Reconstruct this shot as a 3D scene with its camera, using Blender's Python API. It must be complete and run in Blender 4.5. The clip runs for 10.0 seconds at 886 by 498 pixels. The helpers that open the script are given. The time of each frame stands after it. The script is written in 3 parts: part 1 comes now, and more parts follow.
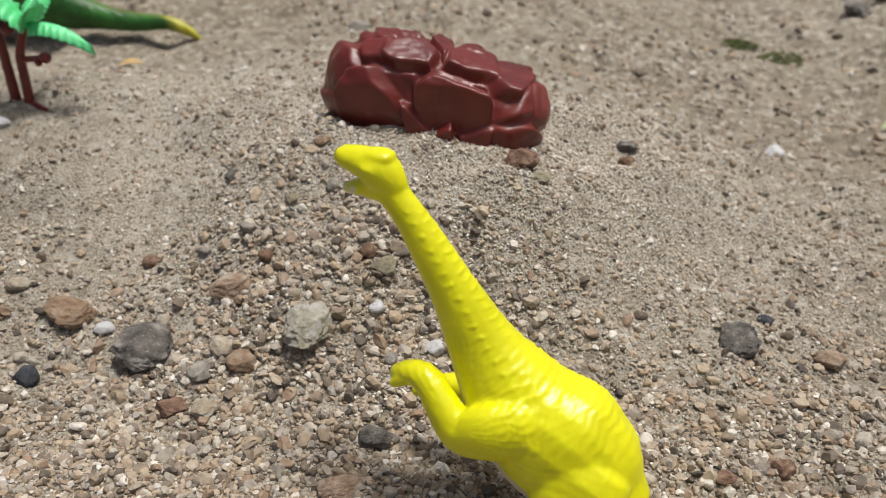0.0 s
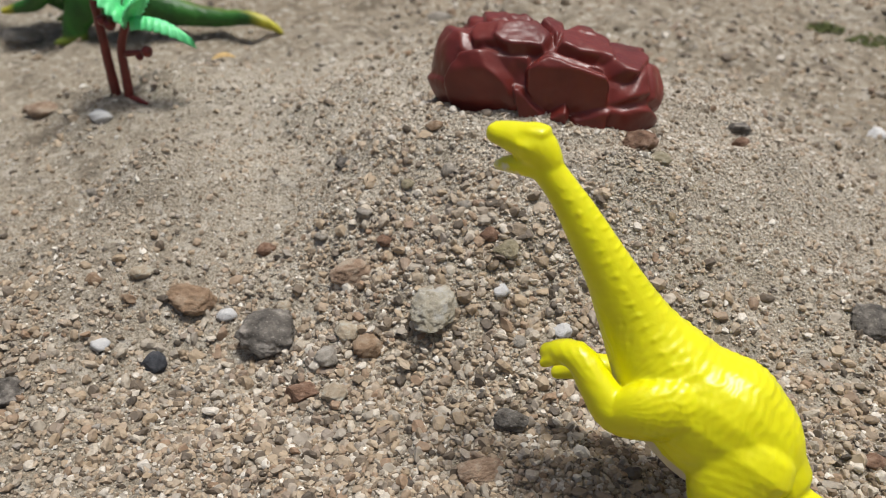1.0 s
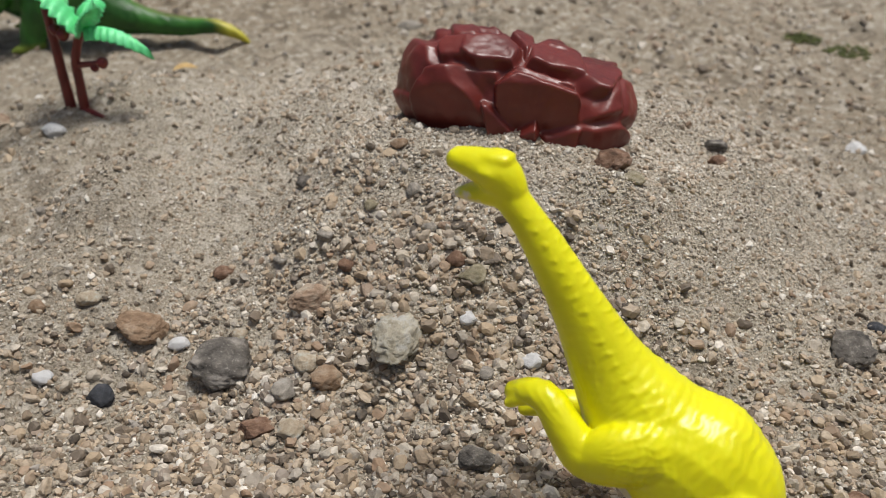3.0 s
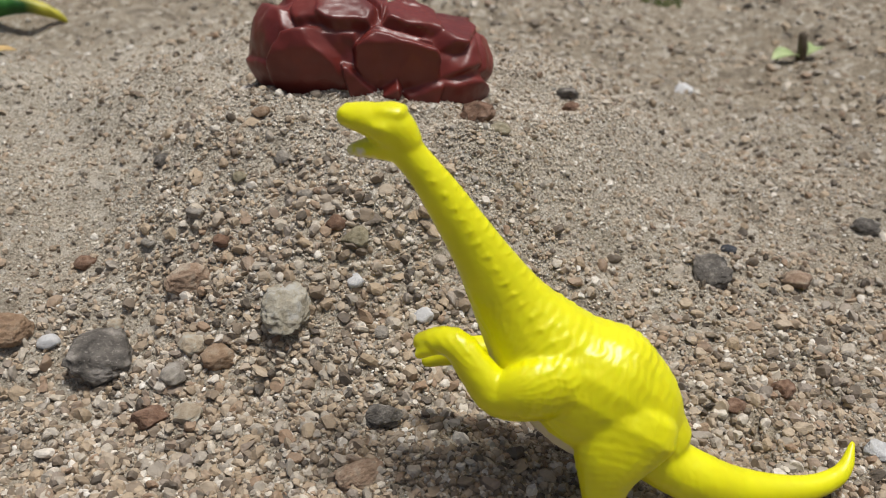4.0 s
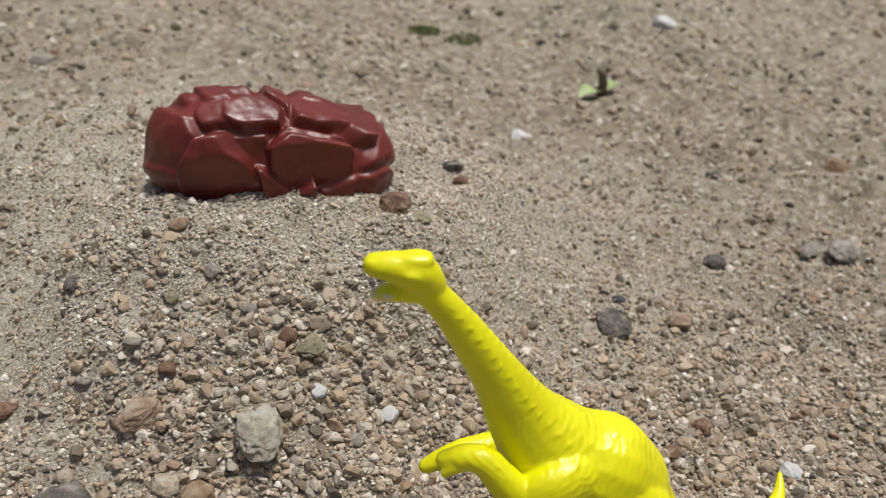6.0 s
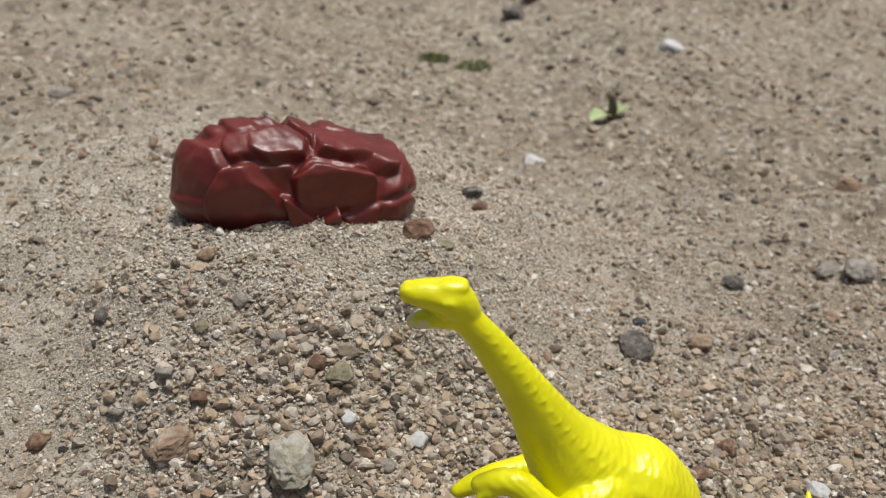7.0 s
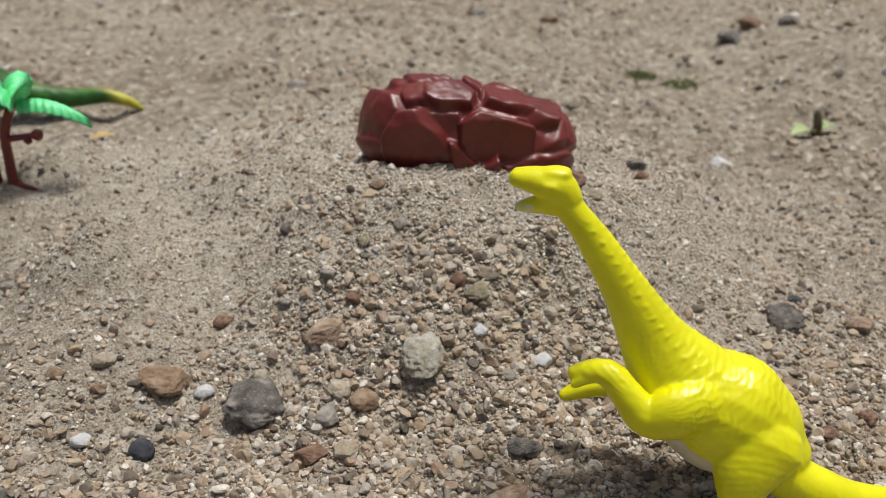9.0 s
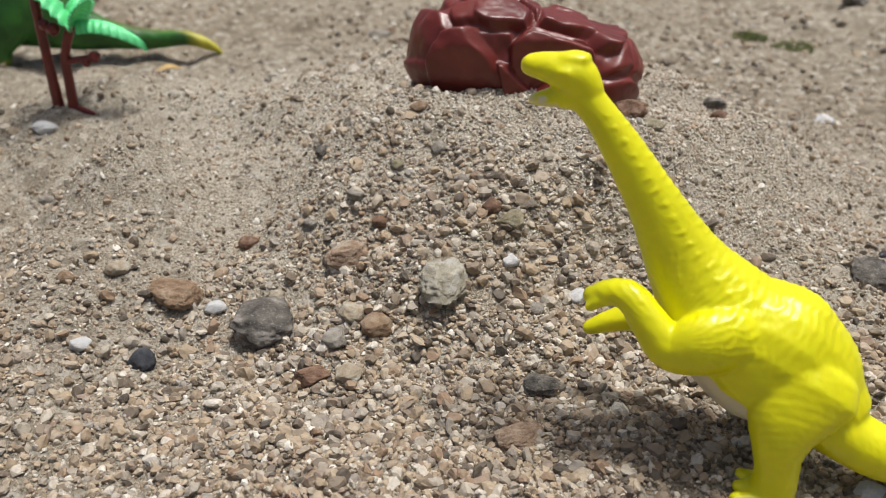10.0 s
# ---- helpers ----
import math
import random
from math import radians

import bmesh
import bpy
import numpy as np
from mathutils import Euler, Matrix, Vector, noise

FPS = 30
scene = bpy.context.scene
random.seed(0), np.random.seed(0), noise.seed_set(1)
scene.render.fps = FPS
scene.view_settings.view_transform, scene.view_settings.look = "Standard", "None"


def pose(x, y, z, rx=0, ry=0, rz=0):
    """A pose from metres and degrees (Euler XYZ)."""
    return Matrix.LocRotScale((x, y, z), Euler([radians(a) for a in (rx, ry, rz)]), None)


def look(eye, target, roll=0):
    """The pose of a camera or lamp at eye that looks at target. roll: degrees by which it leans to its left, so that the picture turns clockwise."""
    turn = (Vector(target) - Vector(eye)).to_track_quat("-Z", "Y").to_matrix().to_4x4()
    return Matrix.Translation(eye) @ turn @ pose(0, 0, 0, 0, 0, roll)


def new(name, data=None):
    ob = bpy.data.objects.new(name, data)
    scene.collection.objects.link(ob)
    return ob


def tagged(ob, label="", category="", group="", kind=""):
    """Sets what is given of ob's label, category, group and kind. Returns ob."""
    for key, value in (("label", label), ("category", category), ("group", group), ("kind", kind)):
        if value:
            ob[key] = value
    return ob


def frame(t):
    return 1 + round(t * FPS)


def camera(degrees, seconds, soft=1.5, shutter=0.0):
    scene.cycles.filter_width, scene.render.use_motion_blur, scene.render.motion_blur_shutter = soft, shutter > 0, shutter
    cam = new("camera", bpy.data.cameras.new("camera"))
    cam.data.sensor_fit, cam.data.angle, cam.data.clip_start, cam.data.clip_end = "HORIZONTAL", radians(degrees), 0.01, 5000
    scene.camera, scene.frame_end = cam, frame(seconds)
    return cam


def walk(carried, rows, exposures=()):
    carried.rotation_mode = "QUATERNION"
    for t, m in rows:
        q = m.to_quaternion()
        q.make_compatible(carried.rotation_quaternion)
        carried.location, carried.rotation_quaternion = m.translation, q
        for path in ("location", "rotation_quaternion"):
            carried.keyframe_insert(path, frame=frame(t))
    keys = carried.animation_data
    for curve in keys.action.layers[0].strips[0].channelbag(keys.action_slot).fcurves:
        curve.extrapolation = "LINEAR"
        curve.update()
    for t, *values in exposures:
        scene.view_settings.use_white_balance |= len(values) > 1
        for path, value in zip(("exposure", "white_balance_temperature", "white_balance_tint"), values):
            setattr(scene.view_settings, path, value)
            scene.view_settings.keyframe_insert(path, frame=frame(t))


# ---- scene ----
SKY, SUN = 0.080, 3.3
cam = camera(53.4, 10.0, soft=0.9)
cam.data.dof.use_dof, cam.data.dof.focus_distance, cam.data.dof.aperture_fstop = True, 0.29, 15.0
PATH = [  # seconds, eye, target, roll
    (0, (-0.0014, -0.0134, 0.2217), (0.0112, 0.8335, -0.3100), 1.34),
    (0.5, (-0.0127, -0.0159, 0.2148), (-0.0239, 0.8311, -0.3166), 0.02),
    (1, (-0.0335, -0.0144, 0.2145), (-0.0659, 0.8318, -0.3174), -0.90),
    (1.5, (-0.0345, -0.0093, 0.2147), (-0.0749, 0.8378, -0.3152), -1.23),
    (2, (-0.0267, -0.0068, 0.2078), (-0.0693, 0.8427, -0.3180), -1.20),
    (2.2, (-0.0179, -0.0069, 0.2048), (-0.0568, 0.8421, -0.3221), -1.04),
    (3.3, (-0.0420, 0.0060, 0.2144), (-0.0165, 0.8538, -0.3153), 0.51),
    (3.5, (-0.0507, 0.0029, 0.2046), (0.0150, 0.8451, -0.3304), 0.83),
    (4, (-0.0465, 0.0023, 0.2088), (0.1313, 0.8160, -0.3447), 1.18),
    (4.5, (-0.0871, -0.0152, 0.2457), (0.2101, 0.7659, -0.3034), 2.73),
    (5, (-0.1272, 0.0013, 0.2401), (0.2450, 0.7507, -0.3076), 4.02),
    (5.5, (-0.1179, 0.0253, 0.2511), (0.3057, 0.7466, -0.2969), 5.46),
    (5.7, (-0.1152, 0.0315, 0.2483), (0.3260, 0.7431, -0.2986), 6.06),
    (6.8, (-0.1197, 0.0438, 0.2435), (0.3321, 0.7574, -0.2920), 5.24),
    (7, (-0.1245, 0.0396, 0.2477), (0.3248, 0.7629, -0.2765), 4.65),
    (7.5, (-0.1447, 0.0093, 0.2799), (0.2844, 0.7605, -0.2217), 3.46),
    (8, (-0.1560, 0.0097, 0.2789), (0.2377, 0.7911, -0.2052), 2.66),
    (8.5, (-0.1424, -0.0106, 0.2469), (0.1722, 0.8101, -0.2301), 1.87),
    (9, (-0.1097, -0.0234, 0.2183), (0.1063, 0.8319, -0.2527), 0.96),
    (9.5, (-0.0773, -0.0221, 0.2028), (0.0507, 0.8511, -0.2674), -0.05),
    (10, (-0.0718, -0.0179, 0.1799), (0.0067, 0.8590, -0.2943), -0.46),
]
walk(cam, [(t, look(eye, target, roll)) for t, eye, target, roll in PATH], [(0.0, 0.04), (1.5, 0.05), (2.2, 0.0), (3.5, -0.06), (4.5, -0.06), (7.0, -0.02), (8.5, -0.04), (9.0, 0.0), (10.0, 0.14)])

# ---- light: bright veiled daylight, high and from the right ----
SUN_AZIMUTH, SUN_HEIGHT = 72.0, 79.0  # degrees: east of ahead (+y), above the ground
world = bpy.data.worlds.new("sky")
scene.world = world
world.use_nodes = True
sky = world.node_tree.nodes.new("ShaderNodeTexSky")
sky.sky_type, sky.sun_disc = "NISHITA", False
sky.dust_density, sky.ozone_density = 6.0, 0.5
sky.sun_elevation, sky.sun_rotation = radians(SUN_HEIGHT), radians(SUN_AZIMUTH)
background = world.node_tree.nodes["Background"]
background.inputs["Strength"].default_value = SKY
world.node_tree.links.new(sky.outputs[0], background.inputs["Color"])
lamp = bpy.data.lights.new("sun", "SUN")
lamp.energy, lamp.angle, lamp.color = SUN, radians(13), (1.0, 0.995, 0.98)
sun = new("sun", lamp)
aim = Vector((math.sin(radians(SUN_AZIMUTH)) * math.cos(radians(SUN_HEIGHT)), math.cos(radians(SUN_AZIMUTH)) * math.cos(radians(SUN_HEIGHT)), math.sin(radians(SUN_HEIGHT))))
sun.matrix_world = look(aim * 4, (0, 0, 0))


# ---- materials ----
class Nodes:
    """A small builder for node materials."""

    def __init__(self, name, rough=0.6, specular=0.5):
        self.mat = bpy.data.materials.new(name)
        self.mat.use_nodes = True
        self.tree = self.mat.node_tree
        self.bsdf = self.tree.nodes["Principled BSDF"]
        self.bsdf.inputs["Roughness"].default_value = rough
        self.bsdf.inputs["Specular IOR Level"].default_value = specular

    def node(self, kind, **inputs):
        made = self.tree.nodes.new(kind)
        for key, value in inputs.items():
            self.put(made.inputs[key.replace("_", " ")], value)
        return made

    def put(self, socket, value):
        if isinstance(value, bpy.types.NodeSocket):
            self.tree.links.new(value, socket)
        else:
            socket.default_value = value

    def coords(self):
        return self.node("ShaderNodeTexCoord").outputs["Object"]

    def noise(self, scale, detail=4.0, rough=0.55, vector=None):
        made = self.node("ShaderNodeTexNoise", Scale=scale, Detail=detail, Roughness=rough)
        self.put(made.inputs["Vector"], vector or self.coords())
        return made.outputs["Fac"]

    def ramp(self, fac, *stops, hard=False):
        made = self.node("ShaderNodeValToRGB", Fac=fac)
        ramp = made.color_ramp
        ramp.interpolation = "CONSTANT" if hard else "LINEAR"
        while len(ramp.elements) < len(stops):
            ramp.elements.new(0.5)
        for element, (place, colour) in zip(ramp.elements, stops):
            element.position, element.color = place, (*colour, 1)
        return made.outputs["Color"]

    def mix(self, fac, a, b, blend="MIX"):
        made = self.tree.nodes.new("ShaderNodeMix")
        made.data_type, made.blend_type = "RGBA", blend
        for socket, value in ((made.inputs["Factor"], fac), (made.inputs[6], a), (made.inputs[7], b)):
            self.put(socket, (*value, 1) if isinstance(value, tuple) else value)
        return made.outputs[2]

    def bump(self, height, strength, distance, under=None):
        made = self.node("ShaderNodeBump", Strength=strength, Distance=distance, Height=height)
        if under:
            self.put(made.inputs["Normal"], under)
        return made.outputs["Normal"]

    def done(self, colour, normal=None, **more):
        self.put(self.bsdf.inputs["Base Color"], (*colour, 1) if isinstance(colour, tuple) else colour)
        if normal:
            self.put(self.bsdf.inputs["Normal"], normal)
        for key, value in more.items():
            self.put(self.bsdf.inputs[key.replace("_", " ")], value)
        return self.mat


def sand_material():
    m = Nodes("damp sand", 0.85, 0.25)
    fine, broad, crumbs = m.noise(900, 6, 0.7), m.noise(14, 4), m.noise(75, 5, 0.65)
    dry = m.node("ShaderNodeAttribute")
    dry.attribute_name = "dry"
    loose = m.ramp(fine, (0.36, (0.18, 0.15, 0.11)), (0.5, (0.52, 0.46, 0.36)), (0.66, (0.70, 0.64, 0.54)))
    # hollows of the crumb bump get painted shade here too, more weakly
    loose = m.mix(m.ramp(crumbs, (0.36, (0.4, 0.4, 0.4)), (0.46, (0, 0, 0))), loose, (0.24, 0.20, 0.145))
    damp = m.ramp(fine, (0.34, (0.13, 0.10, 0.066)), (0.5, (0.32, 0.262, 0.182)), (0.68, (0.47, 0.405, 0.305)))
    damp = m.mix(m.ramp(broad, (0.35, (0, 0, 0)), (0.7, (0.4, 0.4, 0.4))), damp, (0.26, 0.205, 0.142))
    # crumbs and hollows a centimetre across, shade in the hollows painted into the colour
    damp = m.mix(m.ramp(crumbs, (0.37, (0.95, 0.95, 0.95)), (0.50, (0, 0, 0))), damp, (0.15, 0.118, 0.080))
    colour = m.mix(dry.outputs["Fac"], damp, loose)
    colour = m.mix(m.ramp(m.noise(150, 4, 0.6), (0.53, (0, 0, 0)), (0.66, (0.75, 0.75, 0.75))), colour, (0.62, 0.57, 0.48))
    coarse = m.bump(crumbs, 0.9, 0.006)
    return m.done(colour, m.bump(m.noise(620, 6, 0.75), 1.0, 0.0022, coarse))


def grain_material(name, stops, glint):
    m = Nodes(name, 0.6, glint)
    luck = m.node("ShaderNodeNewGeometry").outputs["Random Per Island"]
    colour = m.ramp(luck, *stops, hard=False)
    colour = m.mix(m.ramp(m.noise(650, 3), (0.4, (0, 0, 0)), (0.75, (0.45, 0.45, 0.45))), colour, (0.20, 0.16, 0.115))
    return m.done(colour, m.bump(m.noise(1500, 3), 0.6, 0.0004))


def stone_material(name, dark, mid, pale, scale=3.2, rough=0.75):
    m = Nodes(name, rough, 0.35)
    luck = m.node("ShaderNodeObjectInfo").outputs["Random"]
    place = m.node("ShaderNodeVectorMath", **{})
    place.operation = "ADD"
    m.put(place.inputs[0], m.coords())
    m.put(place.inputs[1], luck)
    vector = place.outputs[0]
    colour = m.ramp(m.noise(scale, 5, 0.65, vector), (0.3, dark), (0.5, mid), (0.68, pale))
    specks = m.noise(scale * 6, 2, 0.5, vector)
    colour = m.mix(m.ramp(specks, (0.6, (0, 0, 0)), (0.72, (0.5, 0.5, 0.5))), colour, pale)
    colour = m.mix(m.ramp(m.noise(scale * 4, 3, 0.5, vector), (0.58, (0, 0, 0)), (0.7, (0.55, 0.55, 0.55))), colour, dark)
    return m.done(colour, m.bump(m.noise(scale * 4, 6, 0.75, vector), 0.8, 0.0009))


def plastic_yellow():
    m = Nodes("yellow moulded plastic", 0.36, 0.5)
    # the paler, unpainted plastic of the belly
    paint = m.node("ShaderNodeAttribute")
    paint.attribute_name = "belly"
    edge = m.node("ShaderNodeMath", **{})
    edge.operation = "ADD"
    m.put(edge.inputs[0], paint.outputs["Fac"])
    m.put(edge.inputs[1], m.noise(160, 3))
    pale = m.ramp(edge.outputs[0], (0.85, (0, 0, 0)), (1.1, (1, 1, 1)))
    tint = m.ramp(m.noise(60, 3), (0.35, (0.66, 0.63, 0.0)), (0.65, (0.75, 0.72, 0.001)))
    colour = m.mix(pale, tint, (0.66, 0.60, 0.42))
    return m.done(colour, m.bump(m.noise(900, 3), 0.12, 0.0004), Subsurface_Weight=0.25, Subsurface_Radius=(0.004, 0.003, 0.0004), Subsurface_Scale=0.5)


def plastic_rock():
    m = Nodes("red-brown moulded plastic", 0.34, 0.5)
    colour = m.ramp(m.noise(35, 4), (0.3, (0.095, 0.0115, 0.008)), (0.7, (0.165, 0.023, 0.015)))
    dust = m.ramp(m.noise(420, 5, 0.7), (0.64, (0, 0, 0)), (0.8, (0.25, 0.25, 0.25)))
    colour = m.mix(dust, colour, (0.36, 0.25, 0.18))
    rough = m.ramp(m.noise(90, 4), (0.3, (0.33, 0.33, 0.33)), (0.7, (0.48, 0.48, 0.48)))
    return m.done(colour, m.bump(m.noise(260, 4), 0.25, 0.0008), Roughness=rough)


def plastic_plain(name, low, high, rough=0.4, scale=80, sss=0.0):
    m = Nodes(name, rough, 0.45)
    colour = m.ramp(m.noise(scale, 3), (0.35, low), (0.65, high))
    return m.done(colour, m.bump(m.noise(scale * 8, 3), 0.2, 0.0005), Subsurface_Weight=sss, Subsurface_Radius=(0.001, 0.004, 0.002), Subsurface_Scale=0.5)


def plastic_green():
    m = Nodes("green plastic with yellow-painted tips, yellowish tail top", 0.45, 0.4)
    # full at the tips, faint on the upward faces of the tail
    tips = m.node("ShaderNodeAttribute")
    tips.attribute_name = "tips"
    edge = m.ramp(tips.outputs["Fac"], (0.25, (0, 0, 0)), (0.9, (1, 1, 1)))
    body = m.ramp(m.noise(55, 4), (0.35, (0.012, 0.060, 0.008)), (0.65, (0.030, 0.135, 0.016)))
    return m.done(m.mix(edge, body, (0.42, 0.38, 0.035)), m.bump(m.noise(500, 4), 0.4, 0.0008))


SAND = sand_material()
BEIGES = ((0.0, (0.07, 0.055, 0.04)), (0.15, (0.23, 0.175, 0.117)), (0.3, (0.40, 0.315, 0.22)), (0.46, (0.46, 0.37, 0.265)), (0.6, (0.33, 0.245, 0.165)),
          (0.7, (0.50, 0.42, 0.32)), (0.8, (0.31, 0.28, 0.24)), (0.9, (0.54, 0.48, 0.39)), (1.0, (0.74, 0.70, 0.62)))
GRAINS = grain_material("coarse sand grains", BEIGES, 0.4)
PALE = grain_material("fine pale sand grains", ((0.0, (0.22, 0.18, 0.13)), (0.12, (0.42, 0.36, 0.28)), (0.4, (0.56, 0.49, 0.39)), (0.6, (0.46, 0.39, 0.30)), (0.8, (0.64, 0.58, 0.48)), (1.0, (0.80, 0.77, 0.70))), 0.4)
GRAVEL = grain_material("mixed river gravel", ((0.0, (0.06, 0.05, 0.04)), (0.14, (0.19, 0.15, 0.11)), (0.27, (0.36, 0.275, 0.18)), (0.38, (0.44, 0.35, 0.245)), (0.48, (0.27, 0.235, 0.195)),
                                               (0.58, (0.28, 0.185, 0.115)), (0.68, (0.42, 0.34, 0.245)), (0.78, (0.32, 0.285, 0.235)), (0.88, (0.48, 0.42, 0.33)), (1.0, (0.64, 0.59, 0.51))), 0.35)
STONES = {
    "basalt": stone_material("dark grey pitted stone", (0.032, 0.028, 0.023), (0.126, 0.112, 0.095), (0.334, 0.304, 0.264)),
    "black": stone_material("blue-black stone", (0.020, 0.022, 0.025), (0.044, 0.047, 0.054), (0.088, 0.088, 0.093)),
    "greygreen": stone_material("grey-green granite", (0.217, 0.186, 0.124), (0.382, 0.352, 0.279), (0.434, 0.429, 0.403)),
    "grey": stone_material("grey stone", (0.154, 0.137, 0.111), (0.285, 0.254, 0.211), (0.410, 0.382, 0.334)),
    "white": stone_material("white quartz", (0.533, 0.526, 0.504), (0.576, 0.569, 0.554), (0.605, 0.605, 0.598), rough=0.5),
    "tan": stone_material("tan and brown stone", (0.154, 0.095, 0.059), (0.302, 0.211, 0.144), (0.411, 0.351, 0.267)),
    "brown": stone_material("orange-brown stone", (0.145, 0.086, 0.050), (0.270, 0.182, 0.112), (0.363, 0.284, 0.205)),
    "rust": stone_material("rust-brown stone", (0.082, 0.046, 0.029), (0.191, 0.109, 0.068), (0.319, 0.218, 0.155)),
    "beige": stone_material("beige stone", (0.253, 0.192, 0.122), (0.406, 0.337, 0.245), (0.449, 0.449, 0.383)),
    "olive": stone_material("olive-beige stone", (0.134, 0.112, 0.059), (0.283, 0.246, 0.160), (0.409, 0.372, 0.290)),
}
STONE_WORDS = {"basalt": "dark grey pitted", "black": "smooth blue-black", "greygreen": "lumpy pale grey-green", "grey": "dull grey", "white": "whitish quartz",
               "tan": "tan and brown angular", "brown": "orange-brown rounded", "rust": "dark rust-brown", "beige": "rounded beige", "olive": "olive-tinged beige"}
YELLOW, ROCK, GREEN = plastic_yellow(), plastic_rock(), plastic_green()
TRUNK = plastic_plain("dark red-brown plastic", (0.10, 0.012, 0.010), (0.17, 0.022, 0.016), 0.35)
FROND = plastic_plain("bright green plastic", (0.09, 0.58, 0.20), (0.19, 0.76, 0.33), 0.4, sss=0.15)
LEAF = plastic_plain("fresh green leaf", (0.27, 0.35, 0.14), (0.42, 0.49, 0.24), 0.55, 120)
STALK = plastic_plain("dry brown stalk", (0.07, 0.05, 0.03), (0.13, 0.10, 0.06), 0.8)
MOSS = plastic_plain("dull green moss", (0.07, 0.085, 0.025), (0.16, 0.18, 0.06), 0.9, 200)
STRAW = plastic_plain("yellow dry leaf", (0.40, 0.26, 0.10), (0.56, 0.40, 0.17), 0.7, 120)
CONCRETE = stone_material("smooth grey concrete", (0.17, 0.155, 0.13), (0.25, 0.24, 0.225), (0.33, 0.31, 0.28), 26)


# ---- helpers for shapes ----
def part(name, bm, material, parent=None, label="", smooth=True):
    mesh = bpy.data.meshes.new(name)
    bm.to_mesh(mesh)
    bm.free()
    mesh.materials.append(material)
    if smooth:
        mesh.shade_smooth()
    ob = new(name, mesh)
    ob.parent = parent
    if label:
        tagged(ob, label)
    return ob


def put_attribute(mesh, name, values):
    layer = mesh.attributes.new(name, "FLOAT", "POINT")
    layer.data.foreach_set("value", np.asarray(values, np.float32))


def smoothstep(a, b, x):
    t = np.clip((x - a) / (b - a), 0, 1)
    return t * t * (3 - 2 * t)


def ripple(x, y, waves):
    """A smooth uneven relief: the sum of many plane waves."""
    total = np.zeros_like(x, dtype=float)
    for kx, ky, phase, size in waves:
        total += size * np.sin(kx * x + ky * y + phase)
    return total


def make_waves(count, short, long, size, seed):
    rng = np.random.default_rng(seed)
    made = []
    for _ in range(count):
        length = math.exp(rng.uniform(math.log(short), math.log(long)))
        turn = rng.uniform(0, math.tau)
        k = math.tau / length
        made.append((k * math.cos(turn), k * math.sin(turn), rng.uniform(0, math.tau), size * (length / long) ** 0.8 / math.sqrt(count)))
    return made


# mound, ridge and hollows: x, y, half widths, height
LUMPS = [
    (-0.012, 0.367, 0.0625, 0.056, 0.0382),
    (0.0503, 0.3184, 0.0469, 0.0577, 0.0286),
    (-0.0627, 0.3202, 0.0523, 0.0491, 0.0275),
    (-0.0998, 0.3982, 0.0595, 0.0516, 0.0266),
    (0.092, 0.4011, 0.07, 0.0704, 0.0369),
    (-0.2092, 0.4653, 0.0699, 0.0692, 0.0305),
    (-0.0261, 0.471, 0.0926, 0.0752, 0.0399),
    (-0.0258, 0.2595, 0.0539, 0.032, 0.014),
    (0.2636, 0.4996, 0.1135, 0.1237, -0.0167),
    (0.447, 0.7006, 0.1235, 0.1196, 0.0223),
    (-0.1774, 0.3475, 0.0321, 0.0343, 0.0337),
    (-0.1479, 0.2483, 0.032, 0.0379, -0.0086),
    (-0.101, 0.6278, 0.12, 0.1034, 0.0057),
    (0.0019, 0.3022, 0.0518, 0.032, 0.0251),
    (0.1017, 0.3321, 0.0382, 0.0466, 0.0081),
    (0.2957, 0.6471, 0.1054, 0.0961, -0.0141),
    (-0.1837, 0.283, 0.0392, 0.0487, 0.0206),
    (-0.1143, 0.2986, 0.0382, 0.0376, 0.0033),
    (0.171, 0.3973, 0.0602, 0.0472, -0.0063),
    (-0.005, 0.337, 0.055, 0.019, 0.0038),
    (-0.050, 0.344, 0.036, 0.016, 0.0082),
]
RELIEF = make_waves(60, 0.012, 0.10, 0.0058, 3)
PITS = make_waves(40, 0.18, 0.7, 0.012, 4)


def lie(x, y):
    """The height of the sand at x, y."""
    x, y = np.asarray(x, float), np.asarray(y, float)
    z = np.zeros(np.broadcast(x, y).shape)
    for cx, cy, wx, wy, h in LUMPS:
        z = z + h * np.exp(-((x - cx) / wx) ** 2 - ((y - cy) / wy) ** 2)
    away = np.clip((np.hypot(x - 0.05, y - 0.35) - 0.45) / 0.6, 0, 1)
    return z + ripple(x, y, RELIEF) * (1 + 0.7 * away) + ripple(x, y, PITS) * away


def level(x, y):
    return float(lie(x, y))


